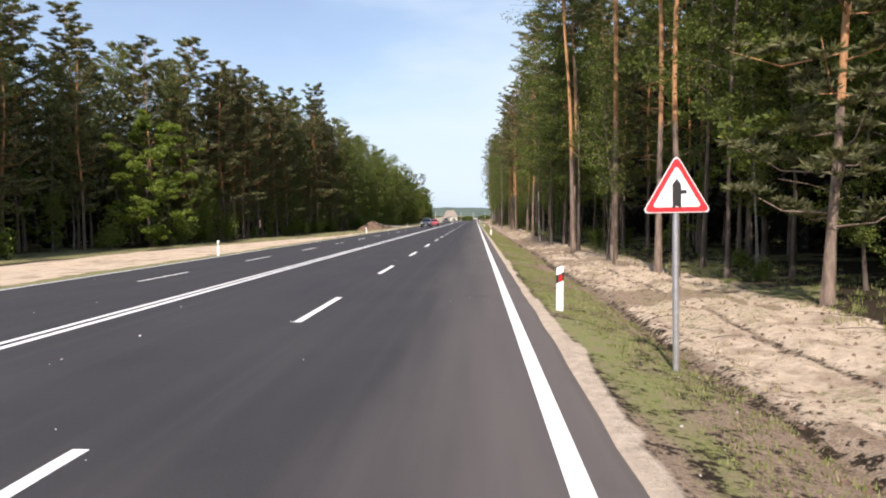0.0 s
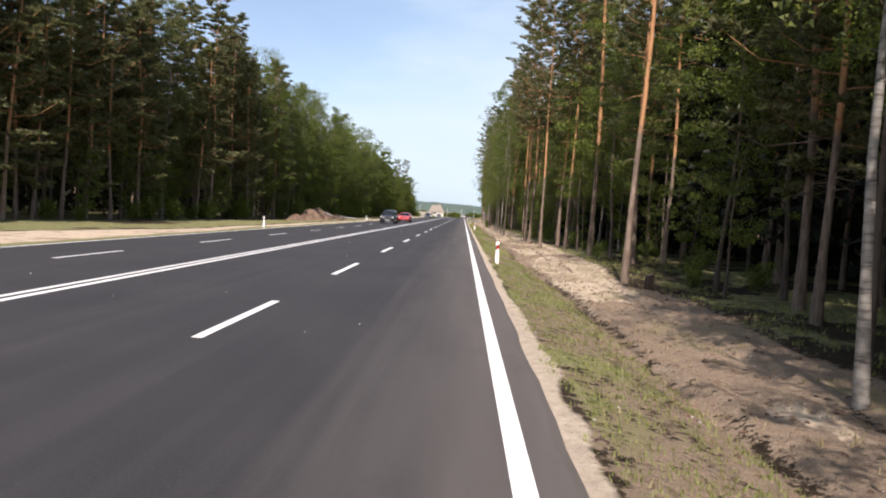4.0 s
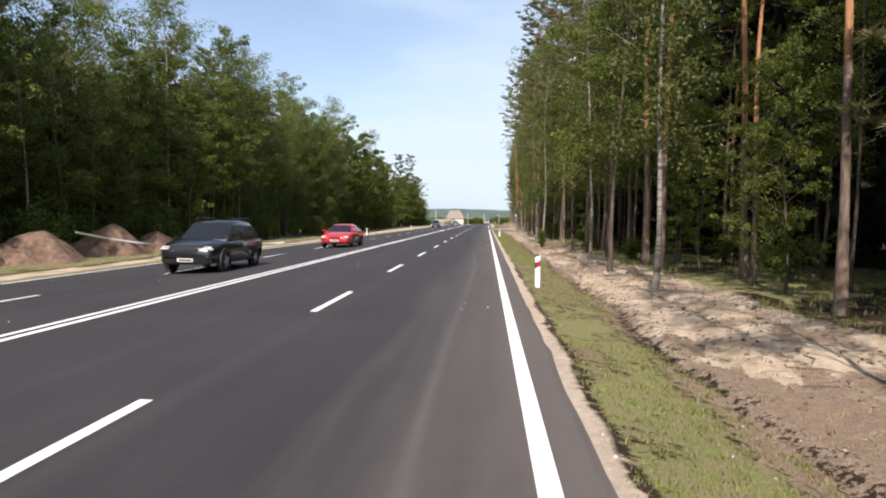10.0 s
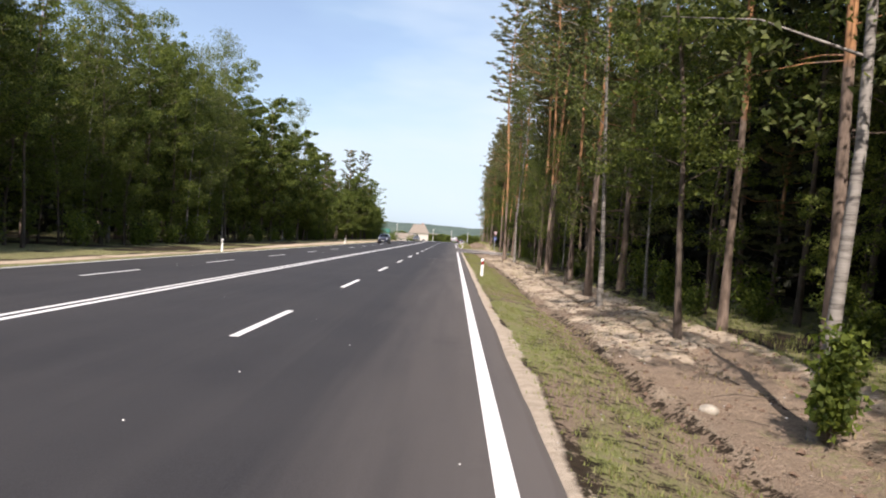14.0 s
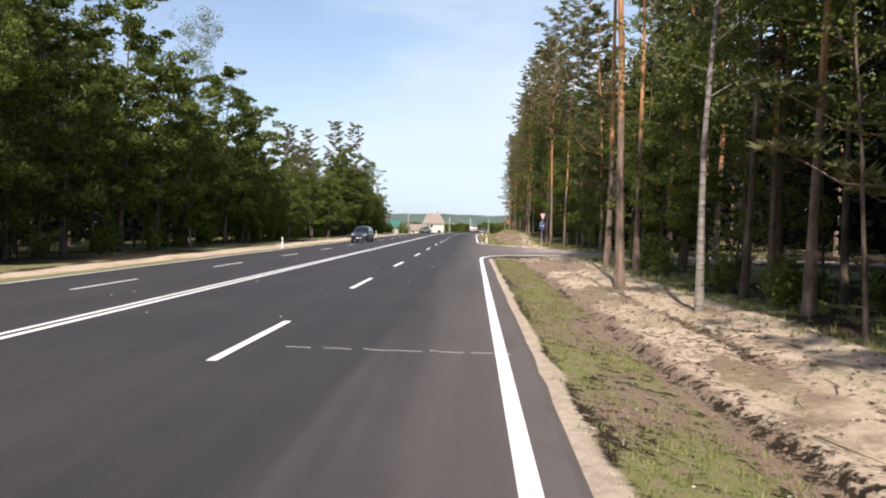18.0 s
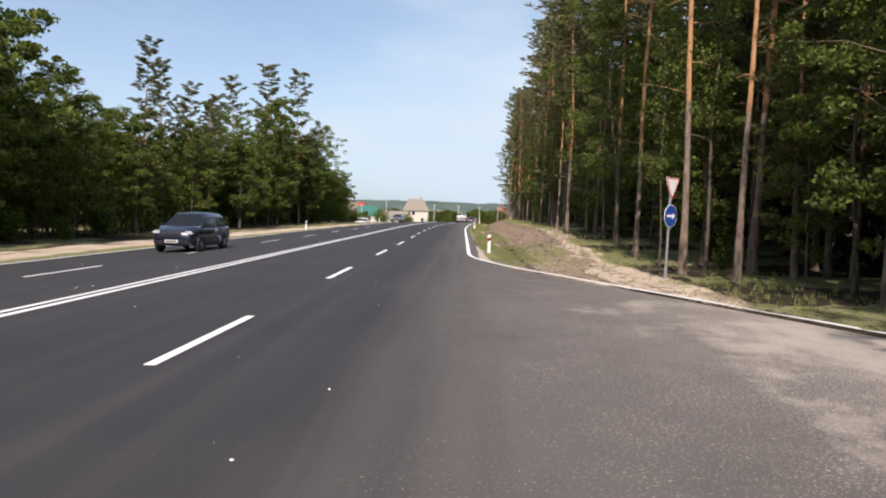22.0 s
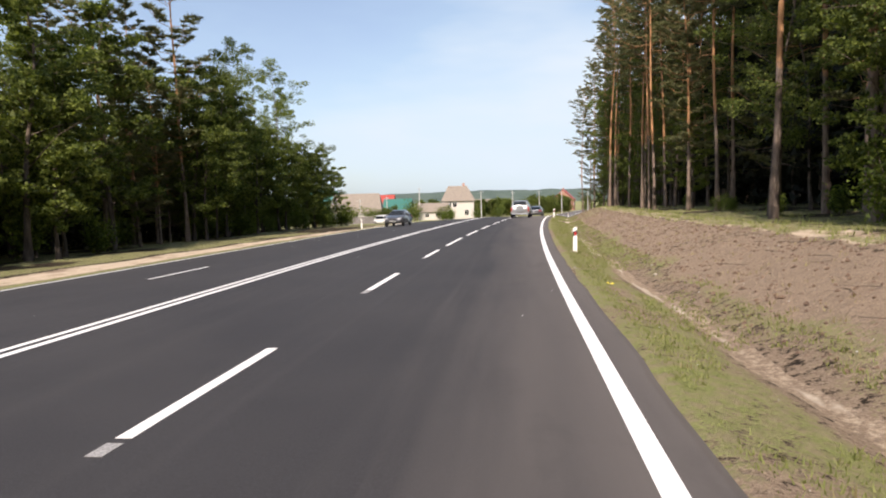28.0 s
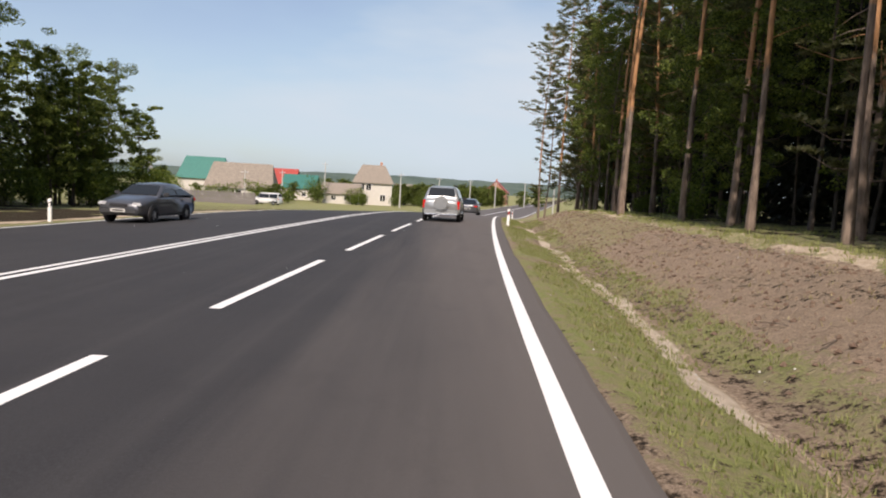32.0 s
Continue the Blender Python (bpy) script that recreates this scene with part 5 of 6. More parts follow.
def wheel(parent, x, y, r, side):
    w = 0.2
    out = x + side * w / 2
    hub = part("wheel", tube(r * 0.3, r * 0.3, (x, y, r), (out + side * 0.004, y, r), 12), ALLOY, parent)
    bm = bmesh.new()
    prof = [(r * 0.62, -w / 2), (r * 0.9, -w / 2), (r, -w / 2 + 0.04), (r, w / 2 - 0.04), (r * 0.9, w / 2), (r * 0.62, w / 2)]
    rings = []
    for k in range(28):
        a = 2 * math.pi * k / 28
        rings.append([bm.verts.new((x + o_, y + math.cos(a) * q, r + math.sin(a) * q)) for q, o_ in prof])
    for k in range(28):
        a, b = rings[k], rings[(k + 1) % 28]
        for i in range(6):
            j = (i + 1) % 6
            bm.faces.new((a[i], b[i], b[j], a[j]))
    part("tyre", bm, RUBBER, hub)
    bm = bmesh.new()
    for k in range(5):
        a = 2 * math.pi * k / 5
        c = Vector((out - side * 0.02, y + math.cos(a) * r * 0.36, r + math.sin(a) * r * 0.36))
        box((0.03, r * 0.58, r * 0.17), c, 0.008, Matrix.Rotation(a, 4, "X"), bm)
    tube(r * 0.64, r * 0.64, (out - side * 0.09, y, r), (out - side * 0.06, y, r), 24, bm)
    part("rim", bm, ALLOY, hub)


def vehicle(name, label, paint, L=4.5, W=1.75, H=1.45, belt=0.93, hood=0.80, tail=0.95, rear=(-1.95, -1.15), front=(0.98, 0.28), wheel_r=0.31, low=0.24, axles=(-1.3, 1.35), extras=(), group="cars on the road"):
    """A car that points along +y. rear, front: where the rear window and windscreen begin at the belt and end at the roof."""
    ob = thing(name, label, "car", group)
    h = L / 2
    # lower body
    side = [(-h, 0.42, tail - 0.12, 0.86), (-h + 0.06, low + 0.06, tail - 0.03, 0.95), (-h + 0.4, low, tail, 1.0), (rear[0] + 0.1, low, belt + 0.02, 1.0), (0.0, low, belt, 1.0), (front[0], low, belt - 0.01, 0.99),
            (front[0] + 0.25, low, (belt + hood) / 2 + 0.05, 0.985), (h - 0.5, low, hood, 0.97), (h - 0.14, low + 0.02, hood - 0.08, 0.91), (h - 0.03, low + 0.08, hood - 0.16, 0.82), (h, 0.4, 0.56, 0.74)]
    secs = []
    for y, zb, zt, k in side:
        w = W / 2 * k
        secs.append([(-w * 0.93, y, zb), (-w, y, zb + 0.12), (-w, y, (zb + zt) / 2 + 0.05), (-w * 0.985, y, zt - 0.10), (-w * 0.90, y, zt), (-w * 0.4, y, zt + 0.025),
                     (w * 0.4, y, zt + 0.025), (w * 0.90, y, zt), (w * 0.985, y, zt - 0.10), (w, y, (zb + zt) / 2 + 0.05), (w, y, zb + 0.12), (w * 0.93, y, zb)])
    body = part("body", loft(secs), paint, ob)
    for p in body.data.polygons:
        p.use_smooth = True
    body.data.update()
    # cabin
    wb, wr = W / 2 * 0.93, W / 2 * 0.74
    zr = H - 0.05
    st = [(rear[0], belt - 0.02, wb), (rear[1], zr - 0.05, wr), (rear[1] + 0.25, zr + 0.01, wr), ((rear[1] + front[1]) / 2, H - 0.01, wr), (front[1] - 0.2, zr + 0.01, wr), (front[1], zr - 0.05, wr), (front[0], belt - 0.02, wb)]
    secs = []
    for y, z, w in st:
        lowz = belt - 0.04
        yb = y
        secs.append([(-wb, yb, lowz), (-w - 0.01, yb, max(lowz + 0.01, z - 0.10)), (-w * 0.86, yb, max(lowz + 0.015, z - 0.015)), (0, yb, max(lowz + 0.02, z + 0.015)), (w * 0.86, yb, max(lowz + 0.015, z - 0.015)), (w + 0.01, yb, max(lowz + 0.01, z - 0.10)), (wb, yb, lowz)])
    cabin = part("roof", loft(secs), paint, ob)
    for p in cabin.data.polygons:
        p.use_smooth = True
    # glass, a hand's breadth in from the pillars, 8 mm proud
    def pane(nm, pts, push):
        push = Vector(push)
        bm = bmesh.new()
        a = [bm.verts.new(Vector(p) + push) for p in pts]
        b = [bm.verts.new(Vector(p) - push * 2) for p in pts]
        bm.faces.new(a)
        bm.faces.new(b[::-1])
        for i in range(len(a)):
            j = (i + 1) % len(a)
            bm.faces.new((a[j], a[i], b[i], b[j]))
        part(nm, bm, GLASS, ob, "dark tinted glass")

    zt = zr - 0.15
    lerp = lambda a, b, u: a + (b - a) * u
    pane("windscreen", [(-wb * 0.86, front[0] - 0.05, belt + 0.03), (wb * 0.86, front[0] - 0.05, belt + 0.03), (wr * 0.84, front[1] + 0.06, zr - 0.06), (-wr * 0.84, front[1] + 0.06, zr - 0.06)], (0, 0.012, 0.014))
    pane("rear_window", [(wb * 0.82, rear[0] + 0.05, belt + 0.05), (-wb * 0.82, rear[0] + 0.05, belt + 0.05), (-wr * 0.84, rear[1] - 0.05, zr - 0.07), (wr * 0.84, rear[1] - 0.05, zr - 0.07)], (0, -0.014, 0.012))
    r0, r1, f0, f1 = rear[0] + 0.18, rear[1] + 0.06, front[0] - 0.16, front[1] - 0.04
    mid = (r1 + f1) / 2 - 0.05
    for s_ in (-1, 1):
        xb, xt = s_ * (wb + 0.002), s_ * (wr + 0.02)
        for u0b, u1b, u0t, u1t in ((r0, mid - 0.04, r1, mid - 0.04), (mid + 0.04, f0, mid + 0.04, f1)):
            pane("side_window", [(xb, u0b, belt + 0.03), (xb, u1b, belt + 0.03), (xt, u1t, zt), (xt, u0t, zt)], (s_ * 0.012, 0, 0.004))
        part("side_mirror", box((0.2, 0.1, 0.14), (s_ * (W / 2 + 0.08), front[0] - 0.3, belt + 0.06), 0.03), PLASTIC if "plain_mirror" in extras else paint, ob)
        for y in (mid - 0.3, front[0] - 0.75):
            part("door_handle", box((0.03, 0.2, 0.035), (s_ * (W / 2 + 0.008), y, belt - 0.13), 0.01), CHROME, ob)
        part("headlight", box((0.34, 0.16, 0.15), (s_ * W * 0.36, h - 0.1, hood - 0.16), 0.05), LAMP_CLEAR, ob)
        tall = "tall_lamps" in extras
        part("tail_light", box((0.16 if tall else 0.36, 0.14, 0.42 if tall else 0.17), (s_ * W * (0.44 if tall else 0.375), -h + (0.08 if tall else 0.06), tail - (0.24 if tall else 0.15)), 0.035), LAMP_RED, ob)
        for y in axles:
            arch = tube(wheel_r * 1.16, wheel_r * 1.16, (s_ * (W / 2 - 0.12), y, wheel_r + 0.02), (s_ * (W / 2 + 0.006), y, wheel_r + 0.02), 28)
            part("wheel_arch", arch, PLASTIC, ob)
            wheel(ob, s_ * (W / 2 - 0.075), y, wheel_r, s_)
        part("sill", box((0.06, axles[1] - axles[0] - 2.4 * wheel_r, 0.09), (s_ * (W / 2 - 0.01), sum(axles) / 2, low + 0.04), 0.02), CHROME if "chrome_bar" in extras else PLASTIC, ob)
    part("rear_bumper", box((W * 0.9, 0.2, 0.24), (0, -h + 0.03, 0.46), 0.06), paint, ob)
    part("front_bumper", box((W * 0.84, 0.2, 0.24), (0, h - 0.06, 0.42), 0.06), paint, ob)
    part("grille", box((W * 0.4, 0.06, 0.12), (0, h - 0.02, hood - 0.2), 0.02), PLASTIC, ob)
    for y in (-h - 0.075, h + 0.045):
        plate_ = part("number_plate", box((0.5, 0.012, 0.11), (0, y, 0.6 if y < 0 else 0.44), 0.004), PLATE, ob)
        part("plate_bar", box((0.4, 0.006, 0.05), (0, y + (-0.009 if y < 0 else 0.009), 0.6 if y < 0 else 0.44)), PLASTIC, plate_)
    if "spare" in extras:
        cover = part("spare_wheel_cover", tube(0.36, 0.34, (0.0, -h + 0.02, 0.86), (0.0, -h - 0.2, 0.86), 36), paint, ob)
        bmesh_ = bmesh.new()
        bmesh_.from_mesh(cover.data)
        bmesh.ops.bevel(bmesh_, geom=[e for e in bmesh_.edges if all(abs(v.co.y + h + 0.2) < 0.01 for v in e.verts)], offset=0.06, segments=4, affect="EDGES")
        bmesh_.to_mesh(cover.data)
        bmesh_.free()
        part("bumper_bar", tube(0.04, 0.04, (-W * 0.42, -h - 0.1, 0.36), (W * 0.42, -h - 0.1, 0.36), 12), CHROME, ob, "chrome rear bumper bar")
    if "rails" in extras:
        for s_ in (-1, 1):
            bm = tube(0.022, 0.022, (s_ * wr * 0.88, rear[1] + 0.1, H + 0.05), (s_ * wr * 0.88, front[1] - 0.15, H + 0.04), 8)
            for y in (rear[1] + 0.15, front[1] - 0.2):
                box((0.04, 0.1, 0.08), (s_ * wr * 0.88, y, H + 0.0), 0.01, None, bm)
            part("roof_rail", bm, PLASTIC, ob)
    return ob


def park(ob, off, y, back=False):
    z = float(road_z(off) + drop(y))
    ob.matrix_basis = Matrix.Translation((off + float(bend(y)), y, z)) @ Matrix.Rotation(-heading(y) + (math.pi if back else 0), 4, "Z")


SUV = dict(L=4.3, W=1.78, H=1.70, belt=1.06, hood=0.95, tail=1.05, rear=(-2.02, -1.86), front=(0.98, 0.32), wheel_r=0.36, low=0.36, axles=(-1.25, 1.3))
park(vehicle("suv", "silver off-roader with a spare wheel on its tailgate", SILVER, extras=("spare", "tall_lamps", "rails", "chrome_bar", "plain_mirror"), **SUV), -2.5, 331.0)
park(vehicle("sedan", "dark grey saloon car with red tail lamps", GREYCAR, L=4.55, W=1.74, H=1.45), -2.6, 356.0)
park(vehicle("coupe", "glossy red low-roofed saloon with alloy wheels", REDCAR, L=4.6, W=1.82, H=1.42, rear=(-2.05, -0.95), front=(1.1, 0.25), wheel_r=0.34), -9.38, 138.2, True)
park(vehicle("suv", "glossy black off-roader with dark windows", BLACKCAR, L=4.45, W=1.85, H=1.68, belt=1.02, hood=0.95, tail=1.02, rear=(-2.05, -1.6), front=(1.0, 0.3), wheel_r=0.36, low=0.32, extras=("rails",)), -9.67, 119.5, True)
park(vehicle("hatchback", "dark blue tall hatchback with a pale roof sheen", DARKBLUE, L=4.0, W=1.68, H=1.56, belt=0.98, hood=0.92, tail=0.98, rear=(-1.85, -1.55), front=(1.05, 0.45), wheel_r=0.30, axles=(-1.2, 1.25)), -11.3, 238.5, True)
park(vehicle("estate_car", "old grey hatchback saloon", GREYCAR, L=4.1, W=1.62, H=1.40, rear=(-1.95, -1.2), front=(0.85, 0.2), wheel_r=0.29, axles=(-1.2, 1.25)), -12.6, 322.0, True)

# ---------------------------------------------------------------- village
def house(name, label, x, y, w, l, eave, ridge, wall, roof, turn=0.0, hip=0.0, windows=(), chimney=True, z=-2.9):
    """A house with a pitched or half-hipped roof; the ridge runs along its own x."""
    ob = thing(name, label, "house")
    ob.matrix_basis = Matrix.Translation((x, y, z)) @ Matrix.Rotation(turn, 4, "Z")
    bm = box((w, l, eave + 0.4), (0, 0, eave / 2 - 0.2))
    if not hip:
        for s_ in (-1, 1):
            slab([(-l / 2, eave), (l / 2, eave), (0, ridge - 0.1)], 0.2, Matrix.Translation((s_ * (w / 2 - 0.1), 0, 0)) @ Matrix.Rotation(math.pi / 2, 4, "Z") @ Matrix.Translation((0, -0.1, 0)), bm)
    part("wall", bm, wall, ob)
    e, t = 0.45, 0.14
    up = []
    for s_ in (-1, 1):
        bm = bmesh.new()
        top = w / 2 + e - hip
        q = [(-w / 2 - e, s_ * (l / 2 + e), eave - 0.15), (w / 2 + e, s_ * (l / 2 + e), eave - 0.15), (top, 0, ridge), (-top, 0, ridge)]
        a = [bm.verts.new(p) for p in q]
        b = [bm.verts.new((p[0], p[1], p[2] - t)) for p in q]
        bm.faces.new(a)
        bm.faces.new(b[::-1])
        for i in range(4):
            j = (i + 1) % 4
            bm.faces.new((a[j], a[i], b[i], b[j]))
        part("roof_slope", bm, roof, ob)
        if hip:
            bm = bmesh.new()
            q = [(s_ * (w / 2 + e), -l / 2 - e, eave - 0.15), (s_ * (w / 2 + e), l / 2 + e, eave - 0.15), (s_ * top, 0, ridge)]
            a = [bm.verts.new(p) for p in q]
            b = [bm.verts.new((p[0], p[1], p[2] - t)) for p in q]
            bm.faces.new(a)
            bm.faces.new(b[::-1])
            for i in range(3):
                j = (i + 1) % 3
                bm.faces.new((a[j], a[i], b[i], b[j]))
            part("roof_hip", bm, roof, ob)
    for wx, wz, ww, wh in windows:
        win = part("window", box((ww + 0.16, 0.1, wh + 0.16), (wx, -l / 2 - 0.02, wz)), WHITE, ob)
        part("pane", box((ww, 0.06, wh), (wx, -l / 2 - 0.06, wz)), GLASS, win)
        part("glazing_bar", box((0.07, 0.04, wh), (wx, -l / 2 - 0.1, wz)), WHITE, win)
    if chimney:
        part("chimney", box((0.6, 0.6, 1.3), (w * 0.2, 0.3, ridge + 0.1), 0.03), BRICK_RED, ob)
    return ob


house("house", "white two-storey house under a steep grey roof", -18.0, 459, 9.0, 9.0, 5.2, 9.4, PLASTER, SLATE, 0.1, 2.2, [(-2.6, 4.0, 1.1, 1.3), (-1.0, 4.0, 1.1, 1.3), (2.4, 1.6, 1.2, 1.4), (-2.2, 1.6, 1.2, 1.4)])
house("house", "low white annexe with a grey gable roof", -24.5, 452, 8.0, 6.0, 2.3, 4.6, PLASTER, SLATE, 0.05, 0, [(-1.5, 1.2, 1.0, 1.0), (1.5, 1.2, 1.0, 1.0)], False)
house("house", "old farmhouse with a broad grey slate roof", -43.0, 437, 13.0, 9.0, 2.6, 7.6, PLASTER, SLATE, 0.12, 0.9, [(-3.5, 1.4, 1.0, 1.1), (0, 1.4, 1.0, 1.1), (3.5, 1.4, 1.0, 1.1)], False)
house("house", "house with a green sheet metal roof behind the farm", -60.0, 462, 11.0, 8.0, 4.0, 9.2, PLASTER, ROOF_GREEN, 0.1, 1.2, [], False)
house("house", "house with a red sheet metal roof", -44.0, 474, 8.0, 7.0, 3.6, 7.6, PLASTER, ROOF_RED, 0.0, 0, [], False)
house("house", "house with a bright green gable roof", -37.5, 468, 8.0, 7.0, 2.8, 6.2, PLASTER, ROOF_GREEN, 0.0, 0, [(-1.5, 1.3, 1.0, 1.1), (1.5, 1.3, 1.0, 1.1)], False)
house("house", "red brick house with a tiled roof beside the road", 20.0, 560, 8.0, 9.0, 4.6, 9.0, BRICK_RED, ROOF_RED, 1.4, 0, [(-1.8, 3.0, 1.1, 1.3), (1.8, 3.0, 1.1, 1.3)])
house("house", "far white cottage under a grey roof", -14.0, 540, 9.0, 8.0, 2.8, 5.6, PLASTER, SLATE, 0.2, 0, [(-2, 1.5, 1, 1.1), (2, 1.5, 1, 1.1)], False)

fence = thing("fence", "weathered grey board fence round the farmyard", "fence")
board = mesh_from("board", *(lambda bm_: ([tuple(v.co) for v in bm_.verts], [tuple(v.index for v in f_.verts) for f_ in bm_.faces]))((lambda b_: (b_.verts.index_update(), b_)[1])(box((0.19, 0.03, 2.0), (0, 0, 1.0)))), GREY_WOOD)
for i in range(118):
    x = -56.5 + 0.2 * i
    if 46 <= i < 58:
        continue
    ob = new("board", board)
    ob.parent = fence
    ob.matrix_basis = Matrix.Translation((x, 409 + 0.12 * (x + 56), -2.95 + 0.04 * math.sin(i * 1.7))) @ Matrix.Rotation(0.02 * math.sin(i * 2.3), 4, "Y")
gate = thing("gate", "rust-red sheet metal farm gate", "gate")
gate.matrix_basis = Matrix.Translation((-46.1, 410.2, -2.9)) @ Matrix.Rotation(0.12, 4, "Z")
for s_ in (-1, 1):
    leaf_ = part("gate_leaf", box((1.12, 0.05, 2.1), (s_ * 0.58, 0, 1.1), 0.01), ROOF_RED, gate)
    part("gate_rib", box((1.1, 0.03, 0.08), (s_ * 0.58, -0.04, 1.6), 0.008), ROOF_RED, leaf_)
    part("gate_rib", box((1.1, 0.03, 0.08), (s_ * 0.58, -0.04, 0.5), 0.008), ROOF_RED, leaf_)

van = vehicle("minibus", "white minibus parked by the farm fence", WHITECAR, L=4.9, W=1.85, H=2.1, belt=1.15, hood=1.0, tail=1.2, rear=(-2.4, -2.3), front=(1.75, 1.15), wheel_r=0.33, axles=(-1.5, 1.6), group="parked cars")
van.matrix_basis = Matrix.Translation((-31.5, 414, -2.85)) @ Matrix.Rotation(math.radians(78), 4, "Z")


def utility_pole(x, y, h, z=-2.8, arm=True, metal=CONCRETE):
    ob = thing("utility_pole", "slim grey utility pole with a short crossarm", "utility pole", "utility poles in the village")
    ob.location = (x, y, z)
    part("shaft", tube(0.16, 0.09, (0, 0, -0.5), (0, 0, h), 10), metal, ob)
    if arm:
        arm_ = part("crossarm", box((1.3, 0.09, 0.09), (0, -0.1, h - 0.5), 0.01), ZINC, ob)
        for q in (-0.55, 0, 0.55):
            part("insulator", tube(0.05, 0.035, (q, -0.1, h - 0.46), (q, -0.1, h - 0.3), 8), WHITE, arm_)
    return ob


for x, y, h in ((-10.5, 447, 7.5), (-27.8, 448, 9.0), (-2.0, 470, 7.5), (6.5, 480, 7.5), (15.0, 500, 7.5), (-35.5, 440, 6.5), (-40.5, 430, 6.0), (24.0, 500, 8.0), (28.0, 470, 8.0)):
    utility_pole(x, y, h)

side_sign = thing("road_sign", "tall pole with a small white plate and triangle seen from behind", "road sign")
side_sign.location = (-25.8, 354.5, -1.75)
part("pole", tube(0.05, 0.05, (0, 0, -0.3), (0, 0, 4.2), 12), ZINC, side_sign)
part("sign_plate", slab(rounded_triangle(0.9, 0.05), 0.02, Matrix.Translation((0, -0.08, 3.9))), SIGN_BACK, side_sign)
part("lower_plate", box((0.7, 0.02, 0.35), (0, -0.07, 3.1), 0.004), WHITE, side_sign)

# garden trees and hedges of the village
rv = np.random.RandomState(21)
for x, y, sz in ((-33, 425, 0.34), (-36, 452, 0.42), (-29, 460, 0.5), (-27, 470, 0.5), (-8, 468, 0.5), (-3, 476, 0.5), (2, 486, 0.48), (8, 495, 0.5), (13, 506, 0.5), (-12, 480, 0.5), (-48, 424, 0.32), (-56, 430, 0.4), (-62, 440, 0.5), (26, 520, 0.5), (32, 530, 0.6), (-70, 450, 0.7), (5, 520, 0.55), (-5, 515, 0.55), (18, 540, 0.55), (-50, 490, 0.6)):
    set_out("hedge", rv.randint(9), x - float(bend(y)), y, sz * 2.6 * rv.uniform(0.9, 1.1), rv.uniform(0, 6.28), 0.9, "rounded green garden tree beside the village houses")
for x, y, sz in ((-20.5, 447, 1.4), (-18.6, 446, 1.2), (-50, 414, 1.2), (-39, 416, 1.5), (-12, 452, 1.4), (-6, 458, 1.6), (-33.5, 428, 1.3), (-43, 418, 1.3)):
    set_out("bush", rv.randint(9), x - float(bend(y)), y, sz * 1.25, rv.uniform(0, 6.28), 1.0, "rounded garden bush beside the village houses")

for i in range(30):
    u = (i + rv.uniform(0, 1)) / 30
    x, y = -13 + 34 * u + rv.normal(0, 1.5), 462 + 70 * u + rv.normal(0, 4)
    set_out("hedge", i, x - float(bend(y)), y, rv.uniform(0.9, 1.25) * (1 + 0.35 * u), rv.uniform(0, 6.28), 0.95, "green hedge tree along the village street")
for x, y, sz in ((-58, 424, 2.0), (-54, 422, 2.2), (-51, 421, 1.8), (-37.5, 427, 2.2), (-35, 428, 2.4), (-33, 436, 2.0), (-29, 447, 2.2), (-31, 452, 2.4), (-21.5, 449, 2.0), (-19, 450, 1.8), (-25, 464, 2.2), (-64, 420, 2.2), (-68, 424, 2.6)):
    set_out("bush", rv.randint(9), x - float(bend(y)), y, sz, rv.uniform(0, 6.28), 1.0, "rounded garden bush beside the village houses")

# the wooded ridge on the horizon
v, f = [], []
for i, x in enumerate(np.linspace(-2600, 2600, 261)):
    crest = 24 + 13 * value_noise(x * 0.0012 + 4, 0.3) + 5 * value_noise(x * 0.02, 1.7) + 2.0 * value_noise(x * 0.11, 5.0)
    for j, (dy, k) in enumerate(((0, -0.4), (120, 0.45), (260, 0.85), (420, 1.0), (900, 0.9))):
        v.append((x, 1700 + dy + 60 * float(value_noise(x * 0.004, 8)), float(crest) * k - 3))
    if i:
        for j in range(4):
            a = 5 * (i - 1) + j
            f.append((a, a + 5, a + 6, a + 1))
tagged(new("backdrop", mesh_from("backdrop", v, f, HILL, True)), "low wooded ridge on the hazy horizon", "hill", kind="structure")

# ---------------------------------------------------------------- small growth and litter
def tufts(name, label, spots, blades, height, material, seed):
    r_ = np.random.RandomState(seed)
    V, F = [], []
    n_ = len(spots)
    q = np.repeat(np.array(spots), blades, 0)
    q = q + np.c_[r_.normal(0, 0.05, (len(q), 2)), np.zeros(len(q))]
    a = r_.uniform(0, 6.28, len(q))
    lean = r_.uniform(0.1, 0.8, len(q))
    hh = height * r_.uniform(0.5, 1.3, len(q))
    w = 0.006 + 0.006 * r_.rand(len(q))
    tip = q + np.stack([np.cos(a) * lean * hh, np.sin(a) * lean * hh, hh], -1)
    sd = np.stack([-np.sin(a) * w, np.cos(a) * w, np.zeros(len(q))], -1)
    V = np.stack([q - sd, q + sd, tip], 1).reshape(-1, 3)
    F = np.arange(len(V)).reshape(-1, 3)
    tagged(new(name, mesh_from(name, V, F, material)), label, "grass", kind="stuff")


rg = np.random.RandomState(9)


def spots(count, q0, q1, y0, y1, clump=0.0):
    q, y = rg.uniform(q0, q1, count * 3), rg.uniform(y0, y1, count * 3)
    ok = (rough(q * 0.5 + 3, y * 0.22) > clump) & (side_road(q, y) < 0.05)
    q, y = q[ok][:count], y[ok][:count]
    return np.stack([q + bend(y), y, ground_z(q, y) + drop(y) - 0.01], -1)


